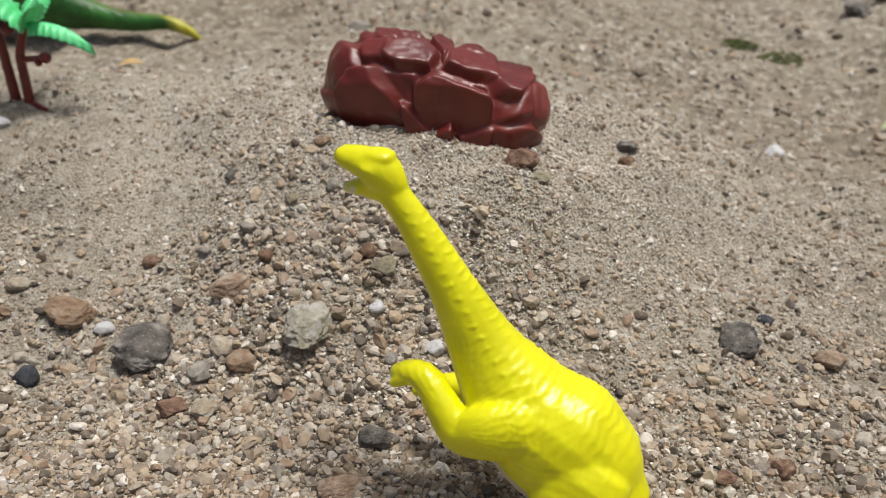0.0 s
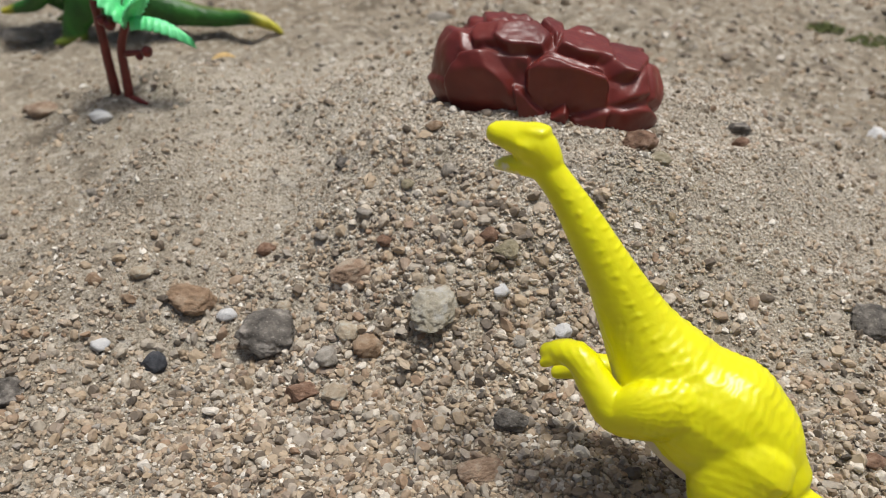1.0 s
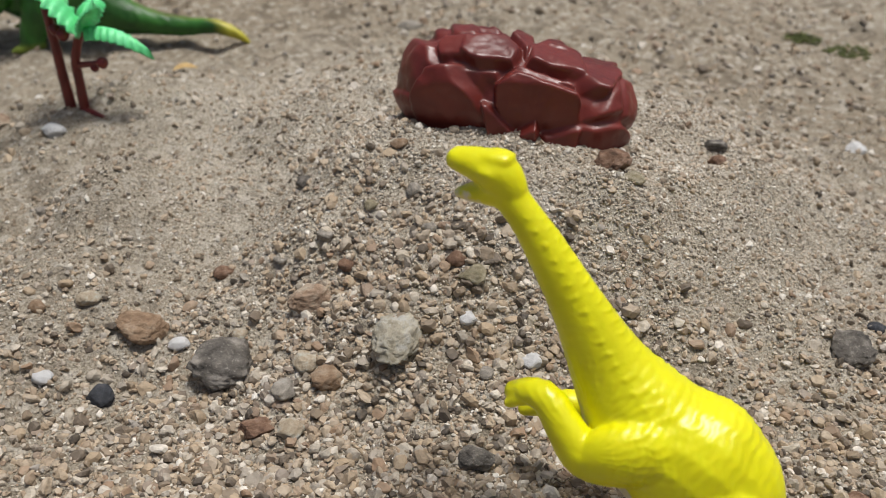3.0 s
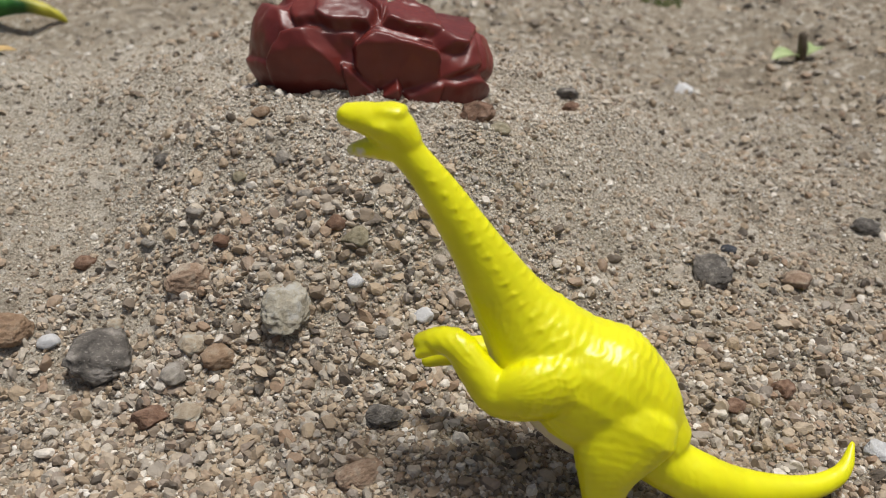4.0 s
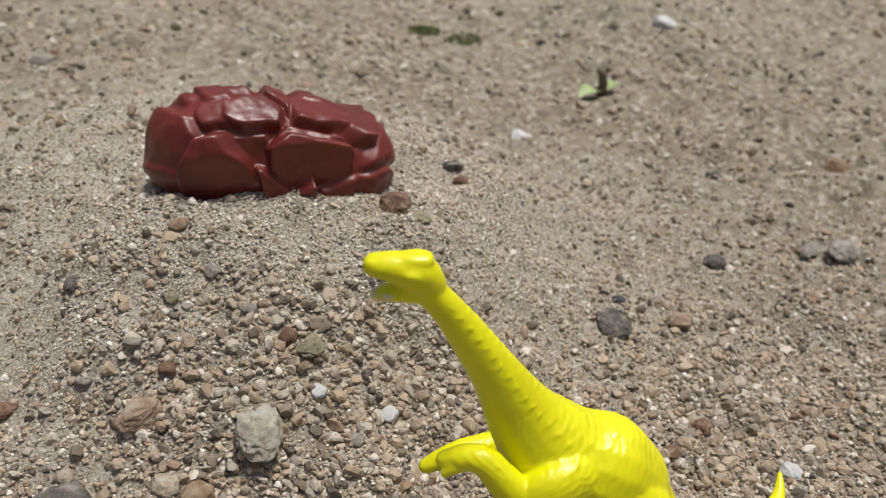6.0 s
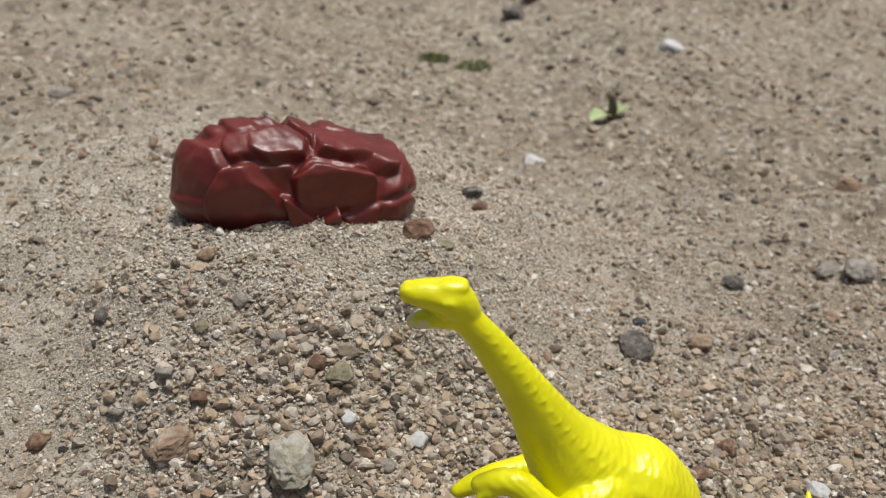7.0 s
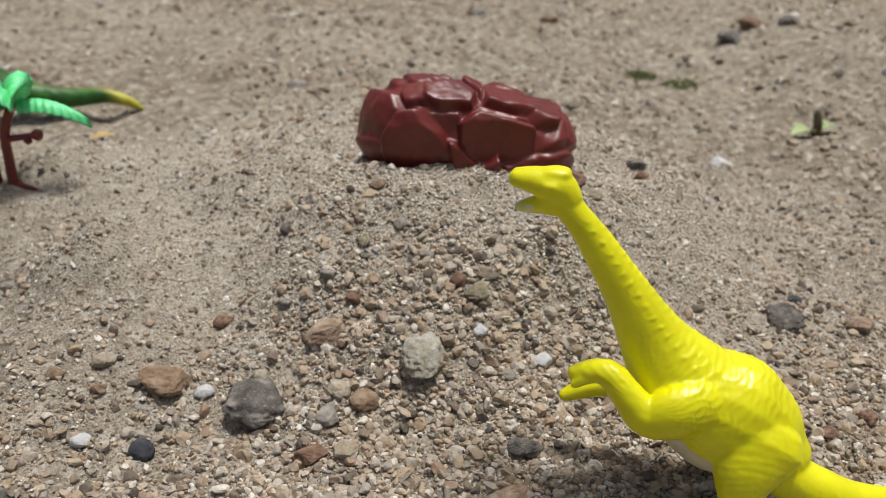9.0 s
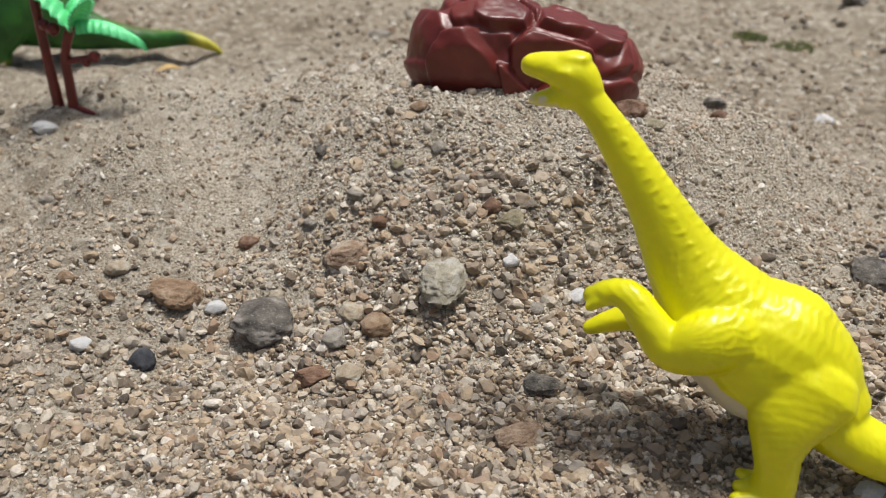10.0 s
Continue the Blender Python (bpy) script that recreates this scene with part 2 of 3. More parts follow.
# ---- ground: one sheet, fine near the toys, coarse to the horizon ----
def ground_sheet():
    def steps(low, high, fine, reach):
        inner = list(np.arange(low, high + fine / 2, fine))
        d, out, back = fine, [], []
        edge = 0.0
        while edge < reach:
            d *= 1.35
            edge += d
            out.append(high + edge)
            back.append(low - edge)
        return np.array(back[::-1] + inner + out)

    xs, ys = steps(-0.55, 0.75, 0.005, 400.0), steps(-0.12, 1.05, 0.005, 400.0)
    gx, gy = np.meshgrid(xs, ys)
    gz = lie(gx, gy) * np.exp(-np.clip(np.hypot(gx, gy - 0.4) - 1.5, 0, 50))
    nx, ny = len(xs), len(ys)
    index = np.arange(nx * ny).reshape(ny, nx)
    faces = np.stack([index[:-1, :-1], index[:-1, 1:], index[1:, 1:], index[1:, :-1]], -1).reshape(-1, 4)
    mesh = bpy.data.meshes.new("ground")
    mesh.from_pydata(np.stack([gx, gy, gz], -1).reshape(-1, 3), [], faces)
    # how dry the sand lies: the heap and the drifts beside it, in patches
    heap = np.exp(-((gx + 0.01) / 0.17) ** 2 - ((gy - 0.39) / 0.16) ** 2) + 0.2 * np.exp(-((gx + 0.24) / 0.16) ** 2 - ((gy - 0.40) / 0.12) ** 2)
    put_attribute(mesh, "dry", np.clip(1.3 * heap + 0.24 + 0.3 * ripple(gx, gy, make_waves(20, 0.06, 0.5, 1.0, 31)) * np.exp(-3 * np.clip(np.hypot(gx, gy - 0.4) - 0.8, 0, 50)), 0, 1).ravel())
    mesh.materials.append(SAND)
    mesh.shade_smooth()
    return tagged(new("ground", mesh), "beige coarse sand heaped into a low mound", "ground", kind="structure")


ground_sheet()


# ---- moulded figures: overlapping tubes, fused into one skin ----
def tube(bm, points, sides=18):
    """A closed tube through points (place, radius sideways, radius in its plane); side: the tube's sideways axis."""
    rings = []
    places = [Vector(p[0]) for p in points]
    for i, (place, wide, high, side) in enumerate(points):
        ahead = (places[min(i + 1, len(places) - 1)] - places[max(i - 1, 0)]).normalized()
        side = Vector(side)
        side = (side - ahead * side.dot(ahead)).normalized()
        up = ahead.cross(side)
        rings.append((Vector(place), wide, high, side, up, ahead))
    first, last = rings[0], rings[-1]
    caps = lambda r, s: [(r[0] + r[5] * s * min(r[1], r[2]) * f, r[1] * g, r[2] * g, r[3], r[4], r[5]) for f, g in ((0.55, 0.83), (0.88, 0.45))]
    rings = caps(first, -1)[::-1] + rings + caps(last, 1)
    made = []
    for place, wide, high, side, up, _ in rings:
        made.append([bm.verts.new(place + side * wide * math.cos(a) + up * high * math.sin(a)) for a in (math.tau * k / sides for k in range(sides))])
    for low, high in zip(made, made[1:]):
        for k in range(sides):
            bm.faces.new((low[k], low[(k + 1) % sides], high[(k + 1) % sides], high[k]))
    bm.faces.new(made[0][::-1])
    bm.faces.new(made[-1])
    bmesh.ops.recalc_face_normals(bm, faces=bm.faces)


def curve_points(rows, steps=4):
    """Rows of numbers, filled in along a smooth curve."""
    rows = np.array(rows, float)
    out = []
    for i in range(len(rows) - 1):
        p0, p1, p2, p3 = rows[max(i - 1, 0)], rows[i], rows[i + 1], rows[min(i + 2, len(rows) - 1)]
        for k in range(steps):
            t = k / steps
            out.append(0.5 * (2 * p1 + (p2 - p0) * t + (2 * p0 - 5 * p1 + 4 * p2 - p3) * t * t + (3 * p1 - p0 - 3 * p2 + p3) * t ** 3))
    return out + [rows[-1]]


def fused(name, bm, voxel, rounds):
    """The closed pieces of bm as one smooth skin."""
    rough = bpy.data.meshes.new(name)
    bm.to_mesh(rough)
    bm.free()
    ob = new(name, rough)
    melt = ob.modifiers.new("melt", "REMESH")
    melt.mode, melt.voxel_size = "VOXEL", voxel
    soft = ob.modifiers.new("soft", "SMOOTH")
    soft.factor, soft.iterations = 0.5, rounds
    bpy.context.view_layer.update()
    skin = bpy.data.meshes.new_from_object(ob.evaluated_get(bpy.context.evaluated_depsgraph_get()))
    ob.modifiers.clear()
    ob.data = skin
    skin.name = name
    bpy.data.meshes.remove(rough)
    skin.shade_smooth()
    return ob


def skin_arrays(mesh):
    co, no = np.empty(len(mesh.vertices) * 3, np.float32), np.empty(len(mesh.vertices) * 3, np.float32)
    mesh.vertices.foreach_get("co", co)
    mesh.vertex_normals.foreach_get("vector", no)
    return co.reshape(-1, 3).astype(float), no.reshape(-1, 3).astype(float)


def yellow_dinosaur():
    """Built facing +x (forward), +y its left flank, standing on z = 0."""
    bm = bmesh.new()
    side = (0, 1, 0)

    def limb(rows, steps=4):
        tube(bm, [((a, b, z), wide, high, side) for a, b, z, wide, high in curve_points(rows, steps)])

    # neck and trunk
    limb([(0.0450, 0, 0.1030, 0.0045, 0.0047), (0.0398, 0, 0.0975, 0.0046, 0.0048), (0.0340, 0, 0.0902, 0.0053, 0.0057), (0.0231, 0, 0.0746, 0.0070, 0.0077),
          (0.0137, 0, 0.0600, 0.0098, 0.0112), (0.0058, 0, 0.0499, 0.0138, 0.0151), (-0.0030, 0, 0.0408, 0.0172, 0.0189), (-0.0150, 0, 0.0345, 0.0184, 0.0214),
          (-0.0242, 0, 0.0300, 0.0156, 0.0168), (-0.0315, 0.001, 0.0240, 0.0104, 0.0110)])
    # tail
    limb([(-0.026, 0.002, 0.0235, 0.0100, 0.0108), (-0.0360, 0.0038, 0.0172, 0.0082, 0.0084), (-0.047, 0.003, 0.0125, 0.0076, 0.0078), (-0.058, -0.0016, 0.0080, 0.0061, 0.0061),
          (-0.0714, -0.0071, 0.0056, 0.0047, 0.0047), (-0.0815, -0.0129, 0.0052, 0.0036, 0.0036), (-0.0885, -0.0200, 0.0068, 0.0026, 0.0026), (-0.0905, -0.0280, 0.0110, 0.0010, 0.0010)])
    # head: skull, snout, brow, lower jaw, eyes, nostrils
    limb([(0.0448, 0, 0.1050, 0.0048, 0.0052), (0.0478, 0, 0.1078, 0.0060, 0.0060), (0.0522, 0, 0.1092, 0.0055, 0.0048), (0.0570, 0, 0.1097, 0.0047, 0.0039), (0.0602, 0, 0.1096, 0.0038, 0.0031)])
    limb([(0.0452, 0, 0.1130, 0.0034, 0.0015), (0.0490, 0, 0.1133, 0.0036, 0.0014), (0.0530, 0, 0.1126, 0.0030, 0.0012)])
    limb([(0.0455, 0, 0.1030, 0.0044, 0.0044), (0.0505, 0, 0.1022, 0.0042, 0.0036), (0.0555, 0, 0.1010, 0.0036, 0.0025), (0.0592, 0, 0.1000, 0.0026, 0.0016)])
    for s in (1, -1):
        limb([(0.0482, s * 0.0052, 0.1098, 0.0012, 0.0012), (0.0504, s * 0.0052, 0.1100, 0.0012, 0.0012)])
        limb([(0.0602, s * 0.0018, 0.1114, 0.0011, 0.0011), (0.0612, s * 0.0018, 0.1114, 0.0010, 0.0010)])
    # left arm, raised; right arm, lower
    limb([(-0.004, 0.0110, 0.0445, 0.0080, 0.0100), (0.0035, 0.0160, 0.0435, 0.0070, 0.0092), (0.0115, 0.0170, 0.0408, 0.0060, 0.0068), (0.0180, 0.0160, 0.0465, 0.0052, 0.0054),
          (0.0240, 0.0140, 0.0520, 0.0046, 0.0046), (0.0300, 0.0125, 0.0520, 0.0042, 0.0036), (0.0362, 0.0110, 0.0487, 0.0030, 0.0024)])
    limb([(0.030, 0.0150, 0.0510, 0.0018, 0.0020), (0.0355, 0.0150, 0.0470, 0.0014, 0.0015)])
    limb([(-0.004, -0.0100, 0.0400, 0.0085, 0.0100), (0.0060, -0.0155, 0.0360, 0.0068, 0.0085), (0.0150, -0.0150, 0.0300, 0.0056, 0.0060), (0.0225, -0.0120, 0.0305, 0.0048, 0.0048),
          (0.0286, -0.0100, 0.0305, 0.0044, 0.0042), (0.0345, -0.0090, 0.0280, 0.0040, 0.0034), (0.0402, -0.0080, 0.0250, 0.0028, 0.0023)])
    # legs
    for s, step in ((1, 0.0), (-1, 0.006)):
        limb([(-0.0245 + step * 0.3, s * 0.0090, 0.0335, 0.0100, 0.0145), (-0.0210 + step * 0.6, s * 0.0148, 0.0250, 0.0082, 0.0110), (-0.0205 + step, s * 0.0175, 0.0160, 0.0064, 0.0070),
              (-0.0213 + step, s * 0.0182, 0.0085, 0.0058, 0.0060), (-0.0210 + step, s * 0.0186, 0.0030, 0.0060, 0.0066)])
        for toe in (-1, 0, 1):
            limb([(-0.0185 + step, s * 0.0190 + toe * 0.0040, 0.0022, 0.0028, 0.0024), (-0.0120 + step, s * 0.0195 + toe * 0.0052, 0.0018, 0.0020, 0.0018)], 2)
    ob = fused("toy_dinosaur", bm, 0.00055, 16)
    co, no = skin_arrays(ob.data)
    x, y, z = co.T
    # skin folds: across the neck, fanning over shoulder and thigh
    along = 0.49 * x + 0.87 * z
    broken = 0.85 + 0.15 * ripple(x + 0.4 * y, z + 0.8 * y, make_waves(20, 0.004, 0.016, 2.0, 8))
    wobble = 0.0013 * ripple(x + y, z - y, make_waves(16, 0.005, 0.03, 1.0, 7))
    neck = np.sin((along + wobble) * math.tau / 0.0023) * smoothstep(0.05, 0.062, z) * (1 - smoothstep(0.096, 0.104, z))
    hip = np.hypot(x + 0.022, z - 0.014)
    fan = np.sin((hip + wobble) * math.tau / 0.0024) * (1 - smoothstep(0.024, 0.034, hip)) * smoothstep(0.003, 0.008, np.abs(y))
    chest = np.hypot(x - 0.014, z - 0.044)
    pleat = np.sin((np.arctan2(z - 0.046, x - 0.012) * 0.017 + wobble) * math.tau / 0.0025) * smoothstep(0.006, 0.012, chest) * (1 - smoothstep(0.020, 0.030, chest)) * (z < 0.066)
    back = np.sin((x * 0.95 + 0.2 * z + wobble) * math.tau / 0.0025) * smoothstep(0.034, 0.046, z) * (1 - smoothstep(0.056, 0.064, z)) * (1 - smoothstep(0.0, 0.008, x))
    rough = ripple(x + 0.7 * y, z - 0.6 * y, make_waves(30, 0.0018, 0.007, 1.0, 9))
    # two rows of knobs down the back of the neck
    dorsal = no @ np.array((-0.87, 0.0, 0.49))
    knobs = (np.exp(-((dorsal - 0.55) / 0.13) ** 2) * np.maximum(0, np.sin((along + 0.6 * wobble) * math.tau / 0.0040)) + 0.7 * np.exp(-((dorsal - 0.97) / 0.06) ** 2) * np.maximum(0, np.sin((along + 0.6 * wobble) * math.tau / 0.0032 + 1))) * smoothstep(0.046, 0.058, z) * (1 - smoothstep(0.097, 0.104, z))
    spread = 0.00032 * knobs + (0.00002 * neck + 0.00004 * fan + 0.00008 * pleat + 0.00010 * back) * broken + 0.00005 * rough
    ob.data.vertices.foreach_set("co", (co + no * spread[:, None]).astype(np.float32).ravel())
    low = (1 - smoothstep(0.026, 0.040, z)) * smoothstep(-0.020, -0.012, x) * (1 - smoothstep(0.0145, 0.0185, np.abs(y))) * (1 - smoothstep(0.008, 0.014, x)) * smoothstep(0.1, 0.6, -no[:, 2] + 0.6 * no[:, 0] + 0.2)
    jaw = 0.45 * (1 - smoothstep(0.1015, 0.1040, z)) * smoothstep(0.047, 0.052, x)
    put_attribute(ob.data, "belly", np.maximum(low, jaw))
    ob.data.materials.append(YELLOW)
    ob.data.update()
    heading = math.degrees(math.atan2(0.486, -0.874))
    # mirrored in build: the left flank faces the open sand
    ob.matrix_world = pose(0.0260, 0.1838, 0.0008, 0, 0, heading)
    return tagged(ob, "yellow plastic long-necked toy dinosaur rearing up on sand", "toy dinosaur")


yellow_dinosaur()


def green_dinosaur():
    bm = bmesh.new()

    def limb(rows, side=(0, 1, 0), steps=4):
        tube(bm, [((x, y, z), wide, high, side) for x, y, z, wide, high in curve_points(rows, steps)])

    limb([(-0.400, 0.650, 0.098, 0.017, 0.019), (-0.372, 0.640, 0.082, 0.021, 0.024), (-0.340, 0.630, 0.056, 0.026, 0.033), (-0.305, 0.625, 0.040, 0.025, 0.031), (-0.272, 0.622, 0.023, 0.015, 0.017),
          (-0.245, 0.620, 0.0165, 0.009, 0.0095), (-0.218, 0.618, 0.0135, 0.0068, 0.0068), (-0.196, 0.614, 0.0148, 0.0050, 0.0052), (-0.180, 0.611, 0.0100, 0.0035, 0.0038), (-0.1715, 0.609, 0.0045, 0.0014, 0.0014)])
    limb([(-0.395, 0.648, 0.105, 0.015, 0.015), (-0.420, 0.655, 0.110, 0.015, 0.014), (-0.445, 0.662, 0.106, 0.011, 0.009)])
    for s, x0 in ((1, 0.011), (-1, -0.010)):
        y0 = 0.630 - s * 0.024
        limb([(-0.318 + x0, y0 + s * 0.006, 0.046, 0.013, 0.020), (-0.322 + x0, y0, 0.030, 0.011, 0.015), (-0.331 + x0, y0 - s * 0.003, 0.015, 0.0085, 0.0095), (-0.333 + x0, y0 - s * 0.004, 0.006, 0.0085, 0.009)])
        for toe in (-1, 0, 1):
            limb([(-0.334 + x0, y0 - s * 0.004 + toe * 0.005, 0.004, 0.0035, 0.0035), (-0.345 + x0, y0 - s * 0.004 + toe * 0.007, 0.003, 0.002, 0.002)])
        limb([(-0.335, y0 + s * 0.004, 0.062, 0.008, 0.010), (-0.337, y0 - s * 0.004, 0.040, 0.0065, 0.0075), (-0.346, y0 - s * 0.003, 0.030, 0.0055, 0.006), (-0.358, y0, 0.026, 0.005, 0.0045), (-0.372, y0, 0.023, 0.003, 0.0025)])
    ob = fused("toy_dinosaur", bm, 0.0013, 3)
    co, no = skin_arrays(ob.data)
    x, y, z = co.T
    scales = ripple(x + y, z - 0.5 * y, make_waves(30, 0.003, 0.012, 1.0, 19))
    ob.data.vertices.foreach_set("co", (co + no * (0.00025 * scales)[:, None]).astype(np.float32).ravel())
    tips = smoothstep(-0.205, -0.178, x) + 0.45 * (1 - smoothstep(0.003, 0.016, z)) * (x < -0.29) + (1 - smoothstep(-0.372, -0.356, x)) * (z < 0.032)
    # upward faces of the tail also take a faint yellow tint
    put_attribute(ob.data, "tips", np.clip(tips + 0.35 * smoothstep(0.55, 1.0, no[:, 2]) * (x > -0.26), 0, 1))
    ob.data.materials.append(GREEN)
    lift = level(-0.333, 0.605)
    ob.matrix_world = pose(0, 0, lift + 0.0005)
    return tagged(ob, "dark green plastic toy dinosaur with yellow tail tip", "toy dinosaur")


green_dinosaur()


# ---- moulded plastic boulder ----
def egg_reach(d, start, middle, radii, power):
    """How far a ray from start along d runs inside a squarish egg."""
    low, high = np.zeros(len(d)), np.full(len(d), 120.0)
    for _ in range(24):
        mid = (low + high) / 2
        q = np.abs((start + d * mid[:, None] - np.array(middle)) / np.array(radii))
        inside = (q ** power).sum(1) < 1
        low, high = np.where(inside, mid, low), np.where(inside, high, mid)
    return low


def toy_boulder():
    """A lumpy hull clad in raised angular plates; x along it, -y its front; millimetres."""
    heart = np.array((4.0, 0.0, 2.0))
    # the mould opens towards its front: along and up, square to that way
    along, upward = np.array((0.984, 0.180, 0.0)), np.array((-0.063, 0.344, 0.937))
    front = np.array((0.169, -0.922, 0.350))
    plates = []

    def plate(out, lean, *corners):
        plates.append((out, lean, corners))

    plate(2.6, (0, 0.28), (-40, 7), (-32, 21), (-19, 22), (-13, 9), (-7, -7), (-22, -9), (-40, -4))  # big plate of the left face
    plate(2.0, (0.05, 0.18), (-52, 9), (-51, 25), (-40, 33), (-32, 29), (-31, 22), (-40, 9))  # left end
    plate(0.6, (0, 0.15), (-56, 13), (-42, 9), (-40, 6), (-40, -4), (-52, 2))
    plate(2.0, (0, -0.10), (-41, 36), (-37, 42), (-27, 43), (-28, 36), (-38, 34))  # top
    plate(2.2, (0, 0.1), (-26, 36), (-26, 43), (-14, 43), (-15, 35))
    plate(3.2, (0, 0.10), (-14, 38), (-24, 42), (-13, 47), (-2, 44), (0, 36))  # crown
    plate(3.0, (-0.10, 0), (-2, 44), (10, 33), (6, 26), (-1, 36))
    plate(2.8, (0.10, 0.0), (-31, 30), (-27, 34), (-15, 34), (-16, 24), (-29, 25))
    plate(3.6, (0, -0.08), (-19, 33), (-2, 34), (4, 28), (2, 21), (-13, 21), (-20, 26))  # shelf that faces the sky
    plate(-0.2, (0, 0.20), (-18, 20), (-5, 19), (-7, 12), (-12, 11))
    plate(3.3, (0, 0.34), (-6, 14), (3, 19), (25, 13), (28, 8), (29, -1), (8, -3), (2, -2), (-5, 6))  # block in the middle
    plate(4.6, (0, -0.25), (-5, 15), (4, 22), (25, 15), (26, 12), (9, 13))
    plate(2.8, (0, -0.08), (7, 23), (8, 31), (18, 33), (28, 26), (31, 18), (15, 20))  # right shoulder
    plate(2.6, (0, 0), (13, 32), (18, 37), (25, 33), (31, 26), (24, 27))
    plate(2.2, (0, -0.10), (28, 19), (29, 26), (41, 25), (46, 20), (37, 11), (30, 12))
    plate(2.6, (-0.12, 0.05), (31, 1), (37, 9), (42, 17), (45, 18), (46, 6))
    plate(1.2, (0, 0), (46, 19), (55, 12), (59, 1), (56, -2), (47, 4))
    plate(4.4, (-0.10, -0.1), (-11, 8), (-7, 7), (4, -4), (2, -11), (-7, -10))  # foot
    plate(5.2, (0, 0.10), (4, -4), (11, 1), (13, -5), (12, -13), (2, -13))
    plate(4.4, (0, -0.20), (14, -5), (29, -1), (29, -14), (13, -14))
    plate(3.2, (0, -0.10), (30, -1), (46, 0), (51, -2), (56, -8), (52, -16), (35, -18), (30, -14))

    bm = bmesh.new()
    bmesh.ops.create_icosphere(bm, subdivisions=7, radius=1)
    bmesh.ops.delete(bm, geom=[v for v in bm.verts if v.co.z < -0.42], context="VERTS")
    d = np.array([v.co[:] for v in bm.verts])
    eggs = (((-16, 0, -3), (35, 26, 40.5), 2.4), ((10, 0, -4), (28, 25, 37), 2.4), ((30, 0, -6), (25.5, 24, 33), 2.5))
    reach = np.stack([egg_reach(d, heart, *egg) for egg in eggs])
    reach = np.log(np.exp(reach / 1.6).sum(0)) * 1.6
    p = heart + d * reach[:, None]
    wave = lambda scale, size: size * np.array([noise.noise(Vector(q) * scale) for q in p])
    u = p @ along + wave(0.11, 1.0) + wave(0.4, 0.25)
    v = p @ upward + wave(0.12, 1.0) + wave(0.43, 0.25)
    floor = -1.2 + wave(0.09, 0.9)
    rise = floor.copy()
    for out, (lean_u, lean_v), corners in plates:
        c = np.array(corners, float)
        if sum(a[0] * b[1] - b[0] * a[1] for a, b in zip(c, np.roll(c, -1, 0))) < 0:
            c = c[::-1]
        inside = np.full(len(p), 99.0)
        for a, b in zip(c, np.roll(c, -1, 0)):
            e = (b - a) / np.linalg.norm(b - a)
            inside = np.minimum(inside, e[0] * (v - a[1]) - e[1] * (u - a[0]))
        middle = c.mean(0)
        side = 2.6 * (inside + 0.7) - 0.9
        bowed = out + lean_u * (u - middle[0]) + lean_v * (v - middle[1])
        # a flat face laid along the hull under it, and leaning
        under = p[(inside > 0) & (d @ front > 0.0)]
        centre = under.mean(0)
        normal = np.linalg.svd((under - centre)[::3], full_matrices=False)[2][2]
        normal = normal * np.sign(normal @ front) - 1.5 * lean_u * along - 1.5 * lean_v * upward
        normal /= np.linalg.norm(normal)
        level_face = ((centre - p) @ normal + out - 0.6) / np.maximum(d @ normal, 0.35)
        plain = 0.8 if abs(middle[0]) < 38 else 0.25
        top = (1 - plain) * bowed + plain * np.clip(level_face, -5, 8)
        rise = np.maximum(rise, np.minimum(side, top) - np.log(1 + np.exp(-5 * np.abs(side - top))) / 5)
    # the far side, which the plates do not reach, is only lumpy
    shown = smoothstep(-0.15, 0.15, (d / np.linalg.norm(d, axis=1)[:, None]) @ front + 0.12)
    rise = shown * rise + (1 - shown) * (1.4 + wave(0.07, 2.2))
    p = p + d * (rise + wave(0.10, 1.0) + wave(0.2, 0.6) + wave(0.42, 0.25))[:, None]
    # drawn in towards its foot
    p[:, :2] *= (0.88 + 0.12 * smoothstep(-8, 13, p[:, 2]))[:, None]
    for vert, q in zip(bm.verts, p / 1000):
        vert.co = q
    for _ in range(2):
        bmesh.ops.smooth_vert(bm, verts=bm.verts, factor=0.5, use_axis_x=True, use_axis_y=True, use_axis_z=True)
    ob = part("toy_boulder", bm, ROCK)
    ob.matrix_world = pose(-0.003, 0.3635, 0.0563, 0, 0, -15)
    return tagged(ob, "glossy red-brown plastic toy boulder half sunk in the sand mound", "toy rock")


toy_boulder()


# ---- toy palm ----
def stem(path, sides=14, rings=5, ringed=0.06):
    bm = bmesh.new()
    rows = curve_points(path, rings)
    tube(bm, [((x, y, z), r * (1 + ringed * (i % 2)), r * (1 + ringed * (i % 2)), (1, 0, 0)) for i, (x, y, z, r) in enumerate(rows)], sides)
    return bm


